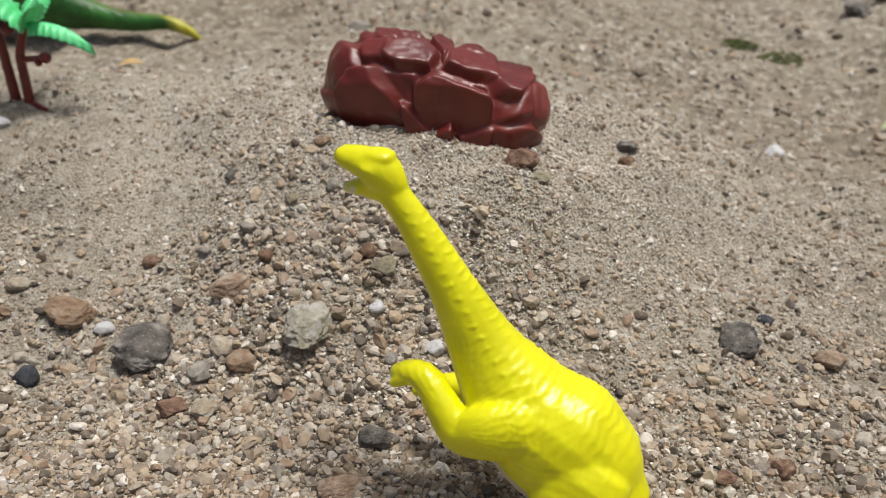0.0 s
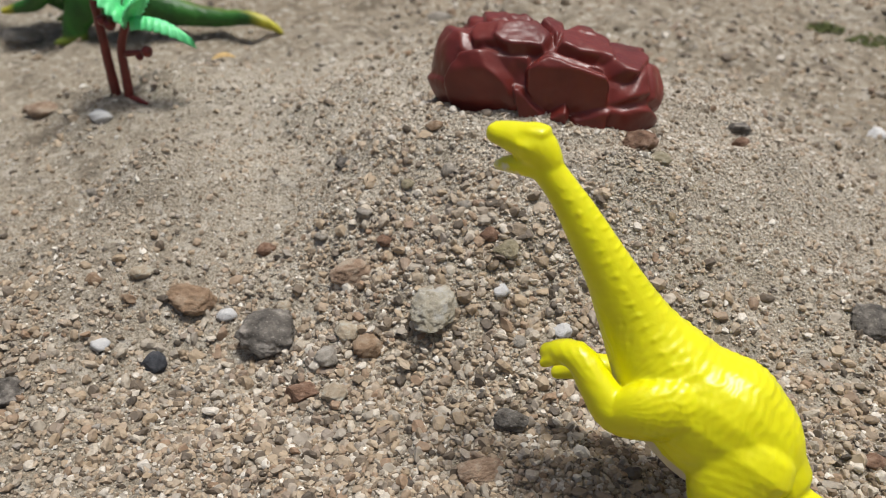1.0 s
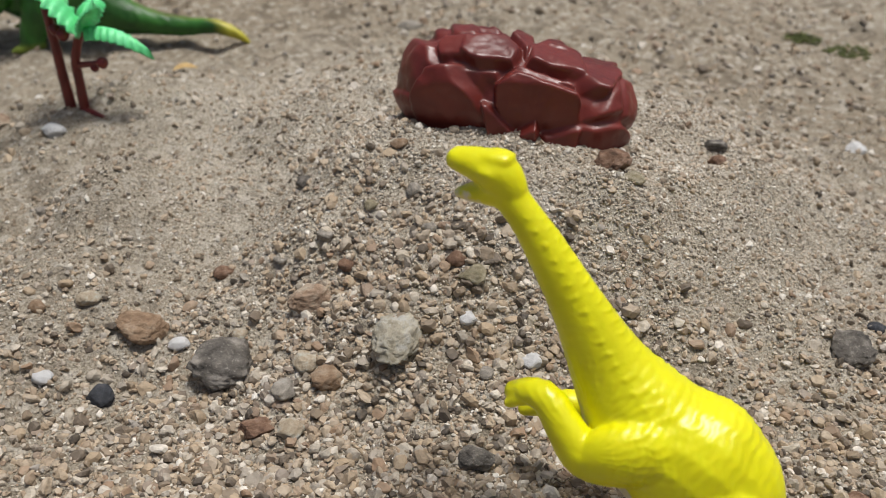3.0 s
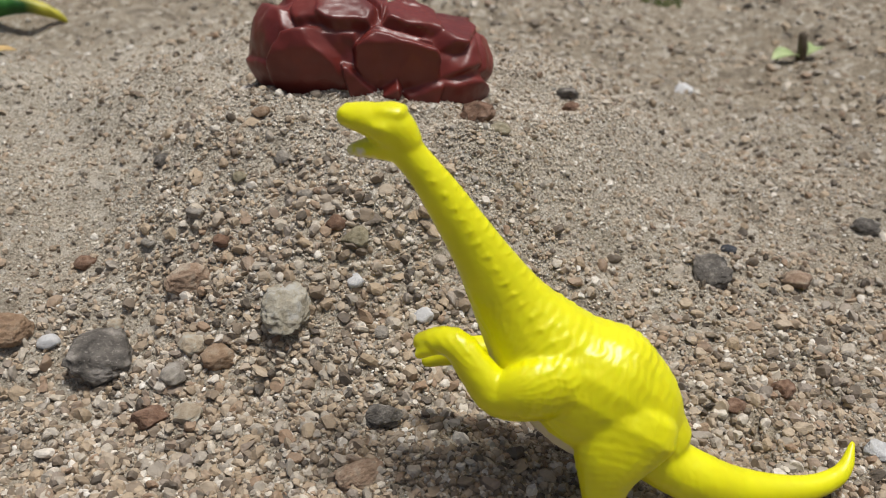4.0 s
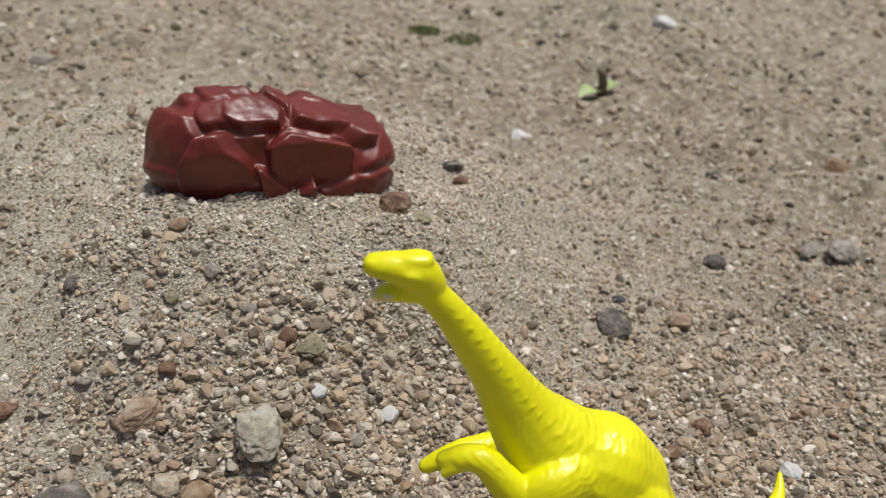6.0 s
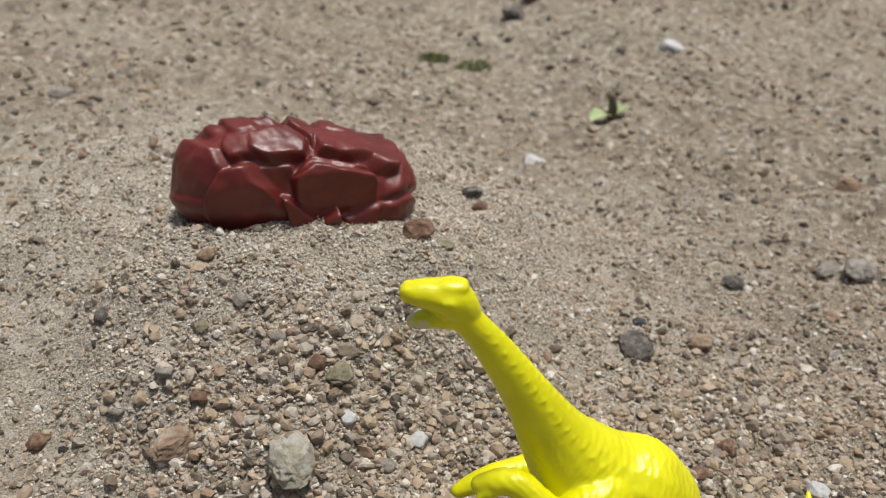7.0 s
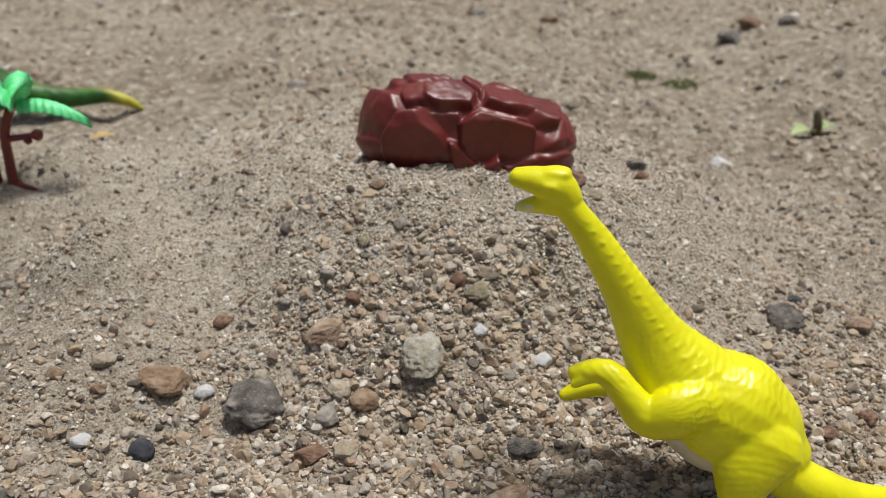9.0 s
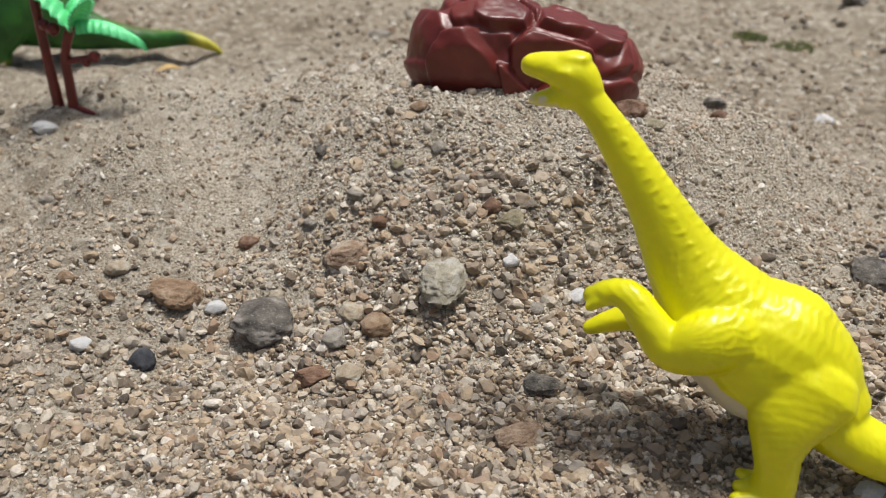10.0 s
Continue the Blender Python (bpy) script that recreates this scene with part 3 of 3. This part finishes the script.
def frond(root, tip, droop, width, lobes=9):
    """A moulded palm leaf with a notched edge, thick along its midrib."""
    bm = bmesh.new()
    root, tip = Vector(root), Vector(tip)
    ahead = tip - root
    side = ahead.cross(Vector((0, 0, 1))).normalized()
    n = lobes * 4
    top, under = [], []
    for i in range(n + 1):
        t = i / n
        mid = root + ahead * t + Vector((0, 0, droop * 4 * t * (1 - t)))
        w = width * (math.sin(math.pi * min(1, 0.12 + 0.92 * t)) ** 0.7) * (0.80 + 0.20 * math.cos(t * lobes * math.tau))
        row_t, row_u = [], []
        for s in (-1, -0.5, 0, 0.5, 1):
            edge = mid + side * s * w + ahead * (0.05 * abs(s)) + Vector((0, 0, -0.0035 * s * s - 0.0006 * abs(math.sin(t * lobes * math.pi)) * abs(s)))
            row_t.append(bm.verts.new(edge + Vector((0, 0, 0.0005 + 0.0009 * (1 - abs(s))))))
            row_u.append(bm.verts.new(edge - Vector((0, 0, 0.0004))))
        top.append(row_t)
        under.append(row_u)
    for i in range(n):
        for k in range(4):
            bm.faces.new((top[i][k], top[i][k + 1], top[i + 1][k + 1], top[i + 1][k]))
            bm.faces.new((under[i][k + 1], under[i][k], under[i + 1][k], under[i + 1][k + 1]))
        bm.faces.new((top[i][0], top[i + 1][0], under[i + 1][0], under[i][0]))
        bm.faces.new((top[i + 1][4], top[i][4], under[i][4], under[i + 1][4]))
    bm.faces.new([*top[0], *under[0][::-1]])
    bm.faces.new([*top[n][::-1], *under[n]])
    bmesh.ops.recalc_face_normals(bm, faces=bm.faces)
    return bm


def toy_palm():
    base = Vector((-0.229, 0.447, level(-0.229, 0.447)))
    palm = tagged(new("toy_palm_tree"), "toy palm with bright green fronds and red-brown trunks", "toy tree")
    palm.location = base
    g = -0.004
    part("trunk", stem([(-0.0055, 0.001, g, 0.0029), (-0.0060, 0.001, 0.018, 0.0026), (-0.0062, 0.001, 0.036, 0.0024), (-0.0060, 0.000, 0.060, 0.0023), (-0.006, 0, 0.078, 0.0022)]), TRUNK, palm, "dark red-brown moulded trunk")
    part("trunk", stem([(0.0025, -0.001, g, 0.0028), (0.0030, -0.001, 0.014, 0.0025), (0.0042, -0.002, 0.028, 0.0024), (0.0105, -0.004, 0.043, 0.0022)]), TRUNK, palm, "dark red-brown moulded trunk")
    for turn in (-30,):
        a = radians(turn)
        part("root", stem([(0.003 * math.cos(a), 0.003 * math.sin(a), -0.001, 0.0022), (0.010 * math.cos(a), 0.010 * math.sin(a), -0.0012, 0.0016), (0.017 * math.cos(a), 0.017 * math.sin(a), -0.002, 0.0010)]), TRUNK, palm)
    part("branch", stem([(0.0030, -0.001, 0.024, 0.0018), (0.0130, -0.006, 0.0265, 0.0016), (0.0195, -0.009, 0.0282, 0.0014)]), TRUNK, palm)
    for x, y, z, r in ((0.0210, -0.0095, 0.0285, 0.0031), (0.0155, -0.0075, 0.0250, 0.0022), (0.0020, -0.005, 0.0420, 0.0034), (-0.002, -0.004, 0.0440, 0.003)):
        bm = bmesh.new()
        bmesh.ops.create_icosphere(bm, subdivisions=3, radius=r)
        for v in bm.verts:
            v.co *= 1 + 0.12 * noise.noise(v.co * 500)
            v.co += Vector((x, y, z))
        part("fruit", bm, TRUNK, palm, "dark red moulded fruit")
    low = (0.0125, -0.005, 0.0440)
    for tip, droop, width in (((0.0465, -0.010, 0.0345), 0.005, 0.0068), ((0.0225, -0.009, 0.0600), 0.002, 0.0095), ((-0.012, -0.006, 0.0800), 0.002, 0.0150), ((0.012, 0.026, 0.050), 0.006, 0.0075)):
        part("frond", frond(low, tip, droop, width), FROND, palm, "bright green notched frond")
    high = (-0.006, 0.0, 0.078)
    for k in range(2):
        a = radians(100 + 110 * k)
        reach = 0.028
        part("frond", frond(high, (reach * math.cos(a) - 0.006, reach * math.sin(a), 0.070), 0.010, 0.0075), FROND, palm, "bright green notched frond")
    return palm


toy_palm()


# ---- stones ----
def stone_mesh(name, seed, fine=4, lumpy=0.16, facets=9):
    """A weathered stone about 1 across: an uneven ball cut by soft planes."""
    rng = np.random.default_rng(seed)
    bm = bmesh.new()
    bmesh.ops.create_icosphere(bm, subdivisions=fine, radius=0.5)
    cuts = rng.normal(size=(facets, 3))
    cuts /= np.linalg.norm(cuts, axis=1)[:, None]
    deep = rng.uniform(0.31, 0.46, facets)
    shift = Vector(rng.uniform(-50, 50, 3))
    for v in bm.verts:
        p = v.co.copy()
        p *= 1 + lumpy * (noise.noise(p * 2.2 + shift) + 0.5 * noise.noise(p * 5.0 + shift) + 0.3 * noise.noise(p * 11 + shift))
        for n, h in zip(cuts, deep):
            over = p.dot(Vector(n)) - h
            if over > 0:
                p -= Vector(n) * over * 0.8
        v.co = p * (1 + 0.07 * noise.noise(p * 8 + shift) + 0.06 * noise.noise(p * 17 + shift) + 0.03 * noise.noise(p * 35 + shift))
    mesh = bpy.data.meshes.new(name)
    bm.to_mesh(mesh)
    bm.free()
    mesh.shade_smooth()
    return mesh


PEBBLES = []


def pebble(x, y, wide, high, kind, turn=None, sink=0.30):
    """A stone of that width and seen height in millimetres, bedded in the sand."""
    k = len(PEBBLES)
    rng = random.Random(100 + k)
    mesh = stone_mesh("pebble", 40 + k, 5 if wide > 12 else 4 if wide > 8 else 3, 0.26 if kind in ("basalt", "greygreen") else 0.19, 8 + k % 6)
    mesh.materials.append(STONES[kind])
    ob = new("pebble", mesh)
    w = wide / 1000 * 1.06
    deep = min(w * 1.15, max(high / 1000 * 1.15, w * 0.7))
    tall = min(w, deep) * rng.uniform(0.62, 0.8)
    m = pose(x, y, level(x, y) + tall * (0.5 - sink), 0, 0, rng.uniform(-18, 18) if turn is None else turn) @ pose(0, 0, 0, rng.uniform(-10, 10), rng.uniform(-8, 8), 0)
    ob.matrix_world = m @ Matrix.Diagonal((w, deep, tall, 1))
    big = "large" if wide > 15 else "small" if wide < 8 else "middling"
    tagged(ob, f"{big} {STONE_WORDS[kind]} pebble bedded in sand", "pebble", "pebbles on the sand")
    PEBBLES.append((x, y, w))
    return ob


pebble(-0.1127, 0.2582, 24.5, 21.2, "basalt")
pebble(-0.0472, 0.2507, 17.8, 21.9, "greygreen")
pebble(0.0008, 0.2477, 7.6, 8.4, "white")
pebble(-0.1552, 0.2453, 10.4, 8.2, "black")
pebble(-0.0818, 0.2793, 17.1, 12.6, "tan")
pebble(-0.1466, 0.2719, 20.2, 9.4, "brown")
pebble(-0.1314, 0.2672, 7.9, 5.6, "white")
pebble(-0.0807, 0.2504, 9.0, 9.0, "beige")
pebble(-0.0717, 0.2437, 11.8, 10.5, "brown")
pebble(-0.0821, 0.2239, 9.4, 9.4, "beige")
pebble(-0.0203, 0.2098, 14.1, 6.3, "basalt")
pebble(-0.0954, 0.2261, 12.8, 8.3, "rust")
pebble(-0.1750, 0.2458, 7.8, 6.0, "white")
pebble(-0.1227, 0.3081, 8.4, 6.9, "rust")
pebble(-0.0197, 0.2740, 10.8, 9.7, "olive")
pebble(-0.0261, 0.2799, 7.4, 6.6, "rust")
pebble(0.0356, 0.3179, 13.5, 12.0, "rust", sink=0.12)
pebble(0.0891, 0.3617, 11.5, 7.1, "basalt")
pebble(0.0874, 0.3489, 8.0, 6.9, "rust")
pebble(-0.0496, 0.3355, 7.3, 5.4, "brown")
pebble(-0.0431, 0.3155, 6.5, 8.9, "grey")
pebble(-0.0601, 0.3110, 6.1, 5.6, "olive")
pebble(-0.0778, 0.3005, 7.0, 8.4, "grey")
pebble(-0.0959, 0.2996, 6.2, 10.9, "grey")
pebble(-0.2164, 0.3593, 10.0, 6.5, "grey")
pebble(-0.2369, 0.4269, 12.6, 6.7, "white")
pebble(-0.2856, 0.4585, 19.0, 7.3, "tan")
pebble(-0.0309, 0.1902, 15.3, 10.5, "tan")
pebble(-0.0221, 0.2611, 6.4, 6.4, "white")
pebble(-0.0360, 0.2930, 6.7, 6.3, "grey")
pebble(-0.1992, 0.2191, 14.0, 11.3, "basalt")
pebble(-0.1681, 0.2801, 8.7, 7.2, "beige")
pebble(-0.1852, 0.2737, 7.2, 5.8, "brown")
pebble(-0.0912, 0.3386, 6.6, 11.7, "basalt")
pebble(0.0428, 0.3081, 9.4, 6.1, "olive")
pebble(-0.0578, 0.6521, 14.2, 8.0, "grey")
pebble(-0.3722, 0.6196, 28.7, 17.2, "grey")
pebble(0.1205, 0.2643, 16.5, 15.0, "basalt")
pebble(0.1367, 0.2794, 6.5, 5.9, "black")
pebble(0.0984, 0.1959, 8.9, 5.8, "rust")
pebble(0.1570, 0.2571, 11.2, 9.4, "tan")
pebble(0.2090, 0.2899, 11.0, 6.9, "basalt")
pebble(0.2856, 0.3676, 9.8, 8.2, "basalt")
pebble(0.1203, 0.2034, 9.0, 7.9, "rust")
pebble(0.2815, 0.2666, 19.3, 13.3, "grey")
pebble(0.3794, 0.3503, 22.2, 13.3, "brown")
pebble(0.3485, 0.7097, 22.1, 19.7, "basalt")
pebble(0.3781, 0.7248, 23.9, 10.8, "rust")
pebble(0.4119, 0.7142, 19.3, 16.9, "basalt")
pebble(0.2167, 0.8381, 18.3, 15.8, "brown")
pebble(0.1529, 0.8800, 21.0, 13.6, "grey")
pebble(-0.0596, 0.6510, 16.2, 9.9, "grey")
pebble(0.0021, 0.9997, 20.0, 14.7, "basalt")
pebble(0.6900, 0.9450, 16.0, 10.0, "white")
pebble(0.6500, 0.9300, 44.0, 24.0, "grey")
pebble(0.4317, 0.5853, 24.4, 14.4, "white")
pebble(0.2024, 0.4631, 11.6, 9.9, "white")
pebble(0.5708, 0.7408, 24.0, 13.0, "beige")
pebble(0.0645, 0.1561, 9.2, 7.9, "white")
pebble(0.1346, 0.1689, 9.1, 9.1, "white")
pebble(0.1134, 0.1367, 14.0, 7.0, "beige")
pebble(0.2077, 0.2878, 13.5, 8.4, "basalt")
pebble(0.2743, 0.2805, 15.4, 9.1, "grey")
pebble(-0.0865, 0.2392, 8.5, 10.6, "grey")
pebble(-0.1091, 0.2730, 6.9, 5.5, "beige")
pebble(-0.0163, 0.2400, 5.4, 9.1, "grey")
pebble(-0.0687, 0.2888, 6.8, 6.3, "rust")
pebble(-0.0304, 0.2929, 5.8, 5.4, "tan")


# ---- litter on the sand ----
def leaf_blade(root, tip, width, curl):
    bm = bmesh.new()
    root, tip = Vector(root), Vector(tip)
    ahead = tip - root
    side = ahead.cross(Vector((0, 0, 1))).normalized()
    rows = []
    for i in range(13):
        t = i / 12
        w = width * math.sin(math.pi * (0.04 + 0.94 * t)) ** 0.8
        mid = root + ahead * t + Vector((0, 0, curl * math.sin(math.pi * t)))
        rows.append([[bm.verts.new(mid + side * s * w + Vector((0, 0, abs(s) * w * 0.35 + up))) for s in (-1, -0.5, 0, 0.5, 1)] for up in (0.0005, 0.0)])
    for a, b in zip(rows, rows[1:]):
        for k in range(4):
            bm.faces.new((a[0][k], a[0][k + 1], b[0][k + 1], b[0][k]))
            bm.faces.new((a[1][k + 1], a[1][k], b[1][k], b[1][k + 1]))
        for k in (0, 4):
            bm.faces.new((a[0][k], b[0][k], b[1][k], a[1][k]))
    bmesh.ops.recalc_face_normals(bm, faces=bm.faces)
    return bm


def fallen_sprig():
    x, y = 0.3135, 0.5165
    sprig = tagged(new("fallen_sprig"), "two pale green leaves on a dark stalk lying on sand", "leaf")
    sprig.location = (x, y, level(x, y) + 0.001)
    part("leaf", leaf_blade((-0.001, 0, 0.002), (-0.023, -0.004, 0.003), 0.0075, 0.003), LEAF, sprig, "pale green leaf")
    part("leaf", leaf_blade((0.001, 0, 0.002), (0.017, 0.007, 0.005), 0.0085, 0.003), LEAF, sprig, "pale green leaf")
    part("stalk", stem([(0.001, 0.0, 0.0, 0.0030), (0.000, -0.001, 0.009, 0.0034), (-0.001, 0.001, 0.017, 0.0027)]), STALK, sprig, "dark brown stalk")


def moss_tuft(x, y, reach, seed):
    """A flat clump of small blades."""
    rng = random.Random(seed)
    bm = bmesh.new()
    for _ in range(150):
        a, r = rng.uniform(0, math.tau), reach * math.sqrt(rng.random())
        px, py = r * math.cos(a), 0.45 * r * math.sin(a)
        pz = level(x + px, y + py) - level(x, y)
        turn, long = rng.uniform(0, math.tau), rng.uniform(0.003, 0.006)
        tip = Vector((px + long * math.cos(turn), py + long * math.sin(turn), pz + rng.uniform(0.001, 0.004)))
        side = Vector((-math.sin(turn), math.cos(turn), 0)) * 0.0009
        foot = Vector((px, py, pz - 0.0005))
        v = [bm.verts.new(q) for q in (foot + side, foot - side, foot + Vector((0, 0, 0.0016)), tip)]
        for f in ((0, 1, 3), (1, 2, 3), (2, 0, 3), (0, 2, 1)):
            bm.faces.new([v[i] for i in f])
    ob = part("moss_tuft", bm, MOSS, None, smooth=False)
    ob.location = (x, y, level(x, y))
    return tagged(ob, "flat dull green tuft of moss on sand", "moss", "moss tufts")


def dry_leaf(x, y, size, turn):
    ob = part("dry_leaf", leaf_blade((-size / 2, 0, 0), (size / 2, 0, 0), size * 0.3, size * 0.08), STRAW)
    ob.matrix_world = pose(x, y, level(x, y) + 0.001, 0, 0, turn)
    return tagged(ob, "small yellow scrap of dry leaf on sand", "dry leaf")


fallen_sprig()
moss_tuft(0.270, 0.650, 0.019, 1)
moss_tuft(0.244, 0.671, 0.013, 2)
dry_leaf(-0.186, 0.501, 0.014, 20)


# ---- concrete edge at the far side of the sand ----
def concrete_edge():
    bm = bmesh.new()
    bmesh.ops.create_cube(bm, size=1)
    bmesh.ops.scale(bm, vec=(0.5, 2.6, 0.06), verts=bm.verts)
    bmesh.ops.bevel(bm, geom=bm.edges, offset=0.006, segments=3, affect="EDGES")
    ob = part("concrete_edge", bm, CONCRETE, smooth=False)
    ob.matrix_world = pose(0.988, 0.902, -0.0285, 0, 0, 24)
    return tagged(ob, "smooth grey concrete edge beside the sand", "kerb", kind="structure")


concrete_edge()


# ---- loose grains ----
def seed_stone(level_of, seed):
    bm = bmesh.new()
    bmesh.ops.create_icosphere(bm, subdivisions=level_of, radius=0.5)
    rng = np.random.default_rng(seed)
    v = np.array([q.co[:] for q in bm.verts])
    f = np.array([[q.index for q in face.verts] for face in bm.faces])
    bm.free()
    for n in rng.normal(size=(6, 3)):
        n /= np.linalg.norm(n)
        v -= np.clip(v @ n - rng.uniform(0.22, 0.40), 0, 1)[:, None] * n
    return v * (1 + rng.uniform(-0.13, 0.13, (len(v), 1))), f


def scatter(name, count, low, high, detail, density, label, material, seed, sink=0.2, flat=0.72, reach=1.15, skew=1.75):
    """Loose grains strewn by density(x, y), from low to high metres across."""
    rng = np.random.default_rng(seed)
    places = []
    while sum(map(len, places)) < count:
        # thicker near the mound's foot, thinner away from it
        r = 0.10 + reach * rng.random(60000) ** skew
        a = rng.uniform(-0.72, 0.95, 60000)
        x, y = r * np.sin(a) - 0.03, r * np.cos(a)
        keep = rng.random(60000) < density(x, y)
        places.append(np.stack([x, y], -1)[keep])
    xy = np.concatenate(places)[:count]
    far = np.hypot(xy[:, 0], xy[:, 1])
    size = low * (high / low) ** (rng.random(count) ** 1.8) * (1 + 1.2 * np.clip(far - 0.35, 0, 1.2))
    stretch = rng.uniform(0.75, 1.3, (count, 3)) * np.array((1, 1, flat))
    # a turn about z and a tilt
    q = rng.normal(size=(count, 4)) * np.array((1.0, 0.35, 0.35, 1.0))
    q /= np.linalg.norm(q, axis=1)[:, None]
    w, i, j, k = q.T
    turn = np.stack([1 - 2 * (j * j + k * k), 2 * (i * j - k * w), 2 * (i * k + j * w), 2 * (i * j + k * w), 1 - 2 * (i * i + k * k), 2 * (j * k - i * w),
                     2 * (i * k - j * w), 2 * (j * k + i * w), 1 - 2 * (i * i + j * j)], -1).reshape(-1, 3, 3)
    base = np.stack([xy[:, 0], xy[:, 1], lie(xy[:, 0], xy[:, 1]) + size * rng.uniform(-0.05, 0.36 - sink, count)], -1)
    shapes = [seed_stone(detail, seed * 10 + s) for s in range(7)]
    verts, faces, start = [], [], 0
    for s, (v, f) in enumerate(shapes):
        pick = np.arange(s, count, len(shapes))
        local = v[None] * (stretch[pick] * size[pick, None])[:, None, :]
        out = np.einsum("nij,nvj->nvi", turn[pick], local) + base[pick, None]
        verts.append(out.reshape(-1, 3))
        faces.append((f[None] + (start + np.arange(len(pick)) * len(v))[:, None, None]).reshape(-1, 3))
        start += len(pick) * len(v)
    verts, faces = np.concatenate(verts).astype(np.float32), np.concatenate(faces).astype(np.int32)
    mesh = bpy.data.meshes.new(name)
    mesh.vertices.add(len(verts))
    mesh.vertices.foreach_set("co", verts.ravel())
    mesh.loops.add(faces.size)
    mesh.loops.foreach_set("vertex_index", faces.ravel())
    mesh.polygons.add(len(faces))
    mesh.polygons.foreach_set("loop_start", np.arange(0, faces.size, 3, dtype=np.int32))
    mesh.update(calc_edges=True)
    mesh.validate()
    mesh.shade_flat()
    mesh.materials.append(material)
    return tagged(new(name, mesh), label, "sand" if "sand" in name else "gravel", kind="stuff")


PATCH = make_waves(20, 0.03, 0.25, 1.0, 12)


def stony(x, y):
    """How stony the sand is: the foot and near face of the mound most, its crest and the flats beside it least."""
    foot = np.exp(-((x + 0.045) / 0.10) ** 2 - ((y - 0.262) / 0.065) ** 2)
    near = 0.55 * (1 - smoothstep(0.20, 0.30, y))
    crest = np.exp(-((x - 0.025) / 0.075) ** 2 - ((y - 0.328) / 0.032) ** 2)
    drift = smoothstep(0.09, 0.15, -x) * smoothstep(0.27, 0.34, y)
    return np.clip(0.22 + 0.8 * foot + near + 0.22 * ripple(x, y, PATCH) - 0.85 * crest - 0.22 * drift, 0.03, 1)


scatter("sand_grains", 62000, 0.0013, 0.0040, 1, lambda x, y: (0.46 + 0.54 * stony(x, y)) * (1 - 0.72 * smoothstep(0.36, 0.6, np.hypot(x, y))), "coarse beige and brown sand grains", GRAINS, 5, 0.08)
scatter("sand_grains", 52000, 0.0008, 0.0018, 1, lambda x, y: np.clip(0.06 + np.exp(-((x - 0.03) / 0.11) ** 2 - ((y - 0.335) / 0.06) ** 2) + 0.5 * np.exp(-((x - 0.06) / 0.15) ** 2 - ((y - 0.42) / 0.08) ** 2), 0, 1), "fine pale sand grains heaped on the mound", PALE, 15, 0.02, reach=0.42, skew=1.0)
scatter("gravel", 10500, 0.0025, 0.0062, 2, lambda x, y: stony(x, y) ** 1.5, "fine mixed river gravel strewn over the sand", GRAVEL, 6, 0.12, reach=0.62, skew=1.3)
scatter("gravel", 2000, 0.0030, 0.0075, 1, lambda x, y: smoothstep(0.38, 0.55, np.hypot(x, y)) * (0.2 + 0.8 * smoothstep(-0.1, 0.15, x + 0.8 * (y - 0.6))) * np.clip(0.5 + 0.5 * ripple(x, y, PATCH), 0.1, 1), "scattered grey and brown gravel on the flat sand", GRAVEL, 7, 0.30)
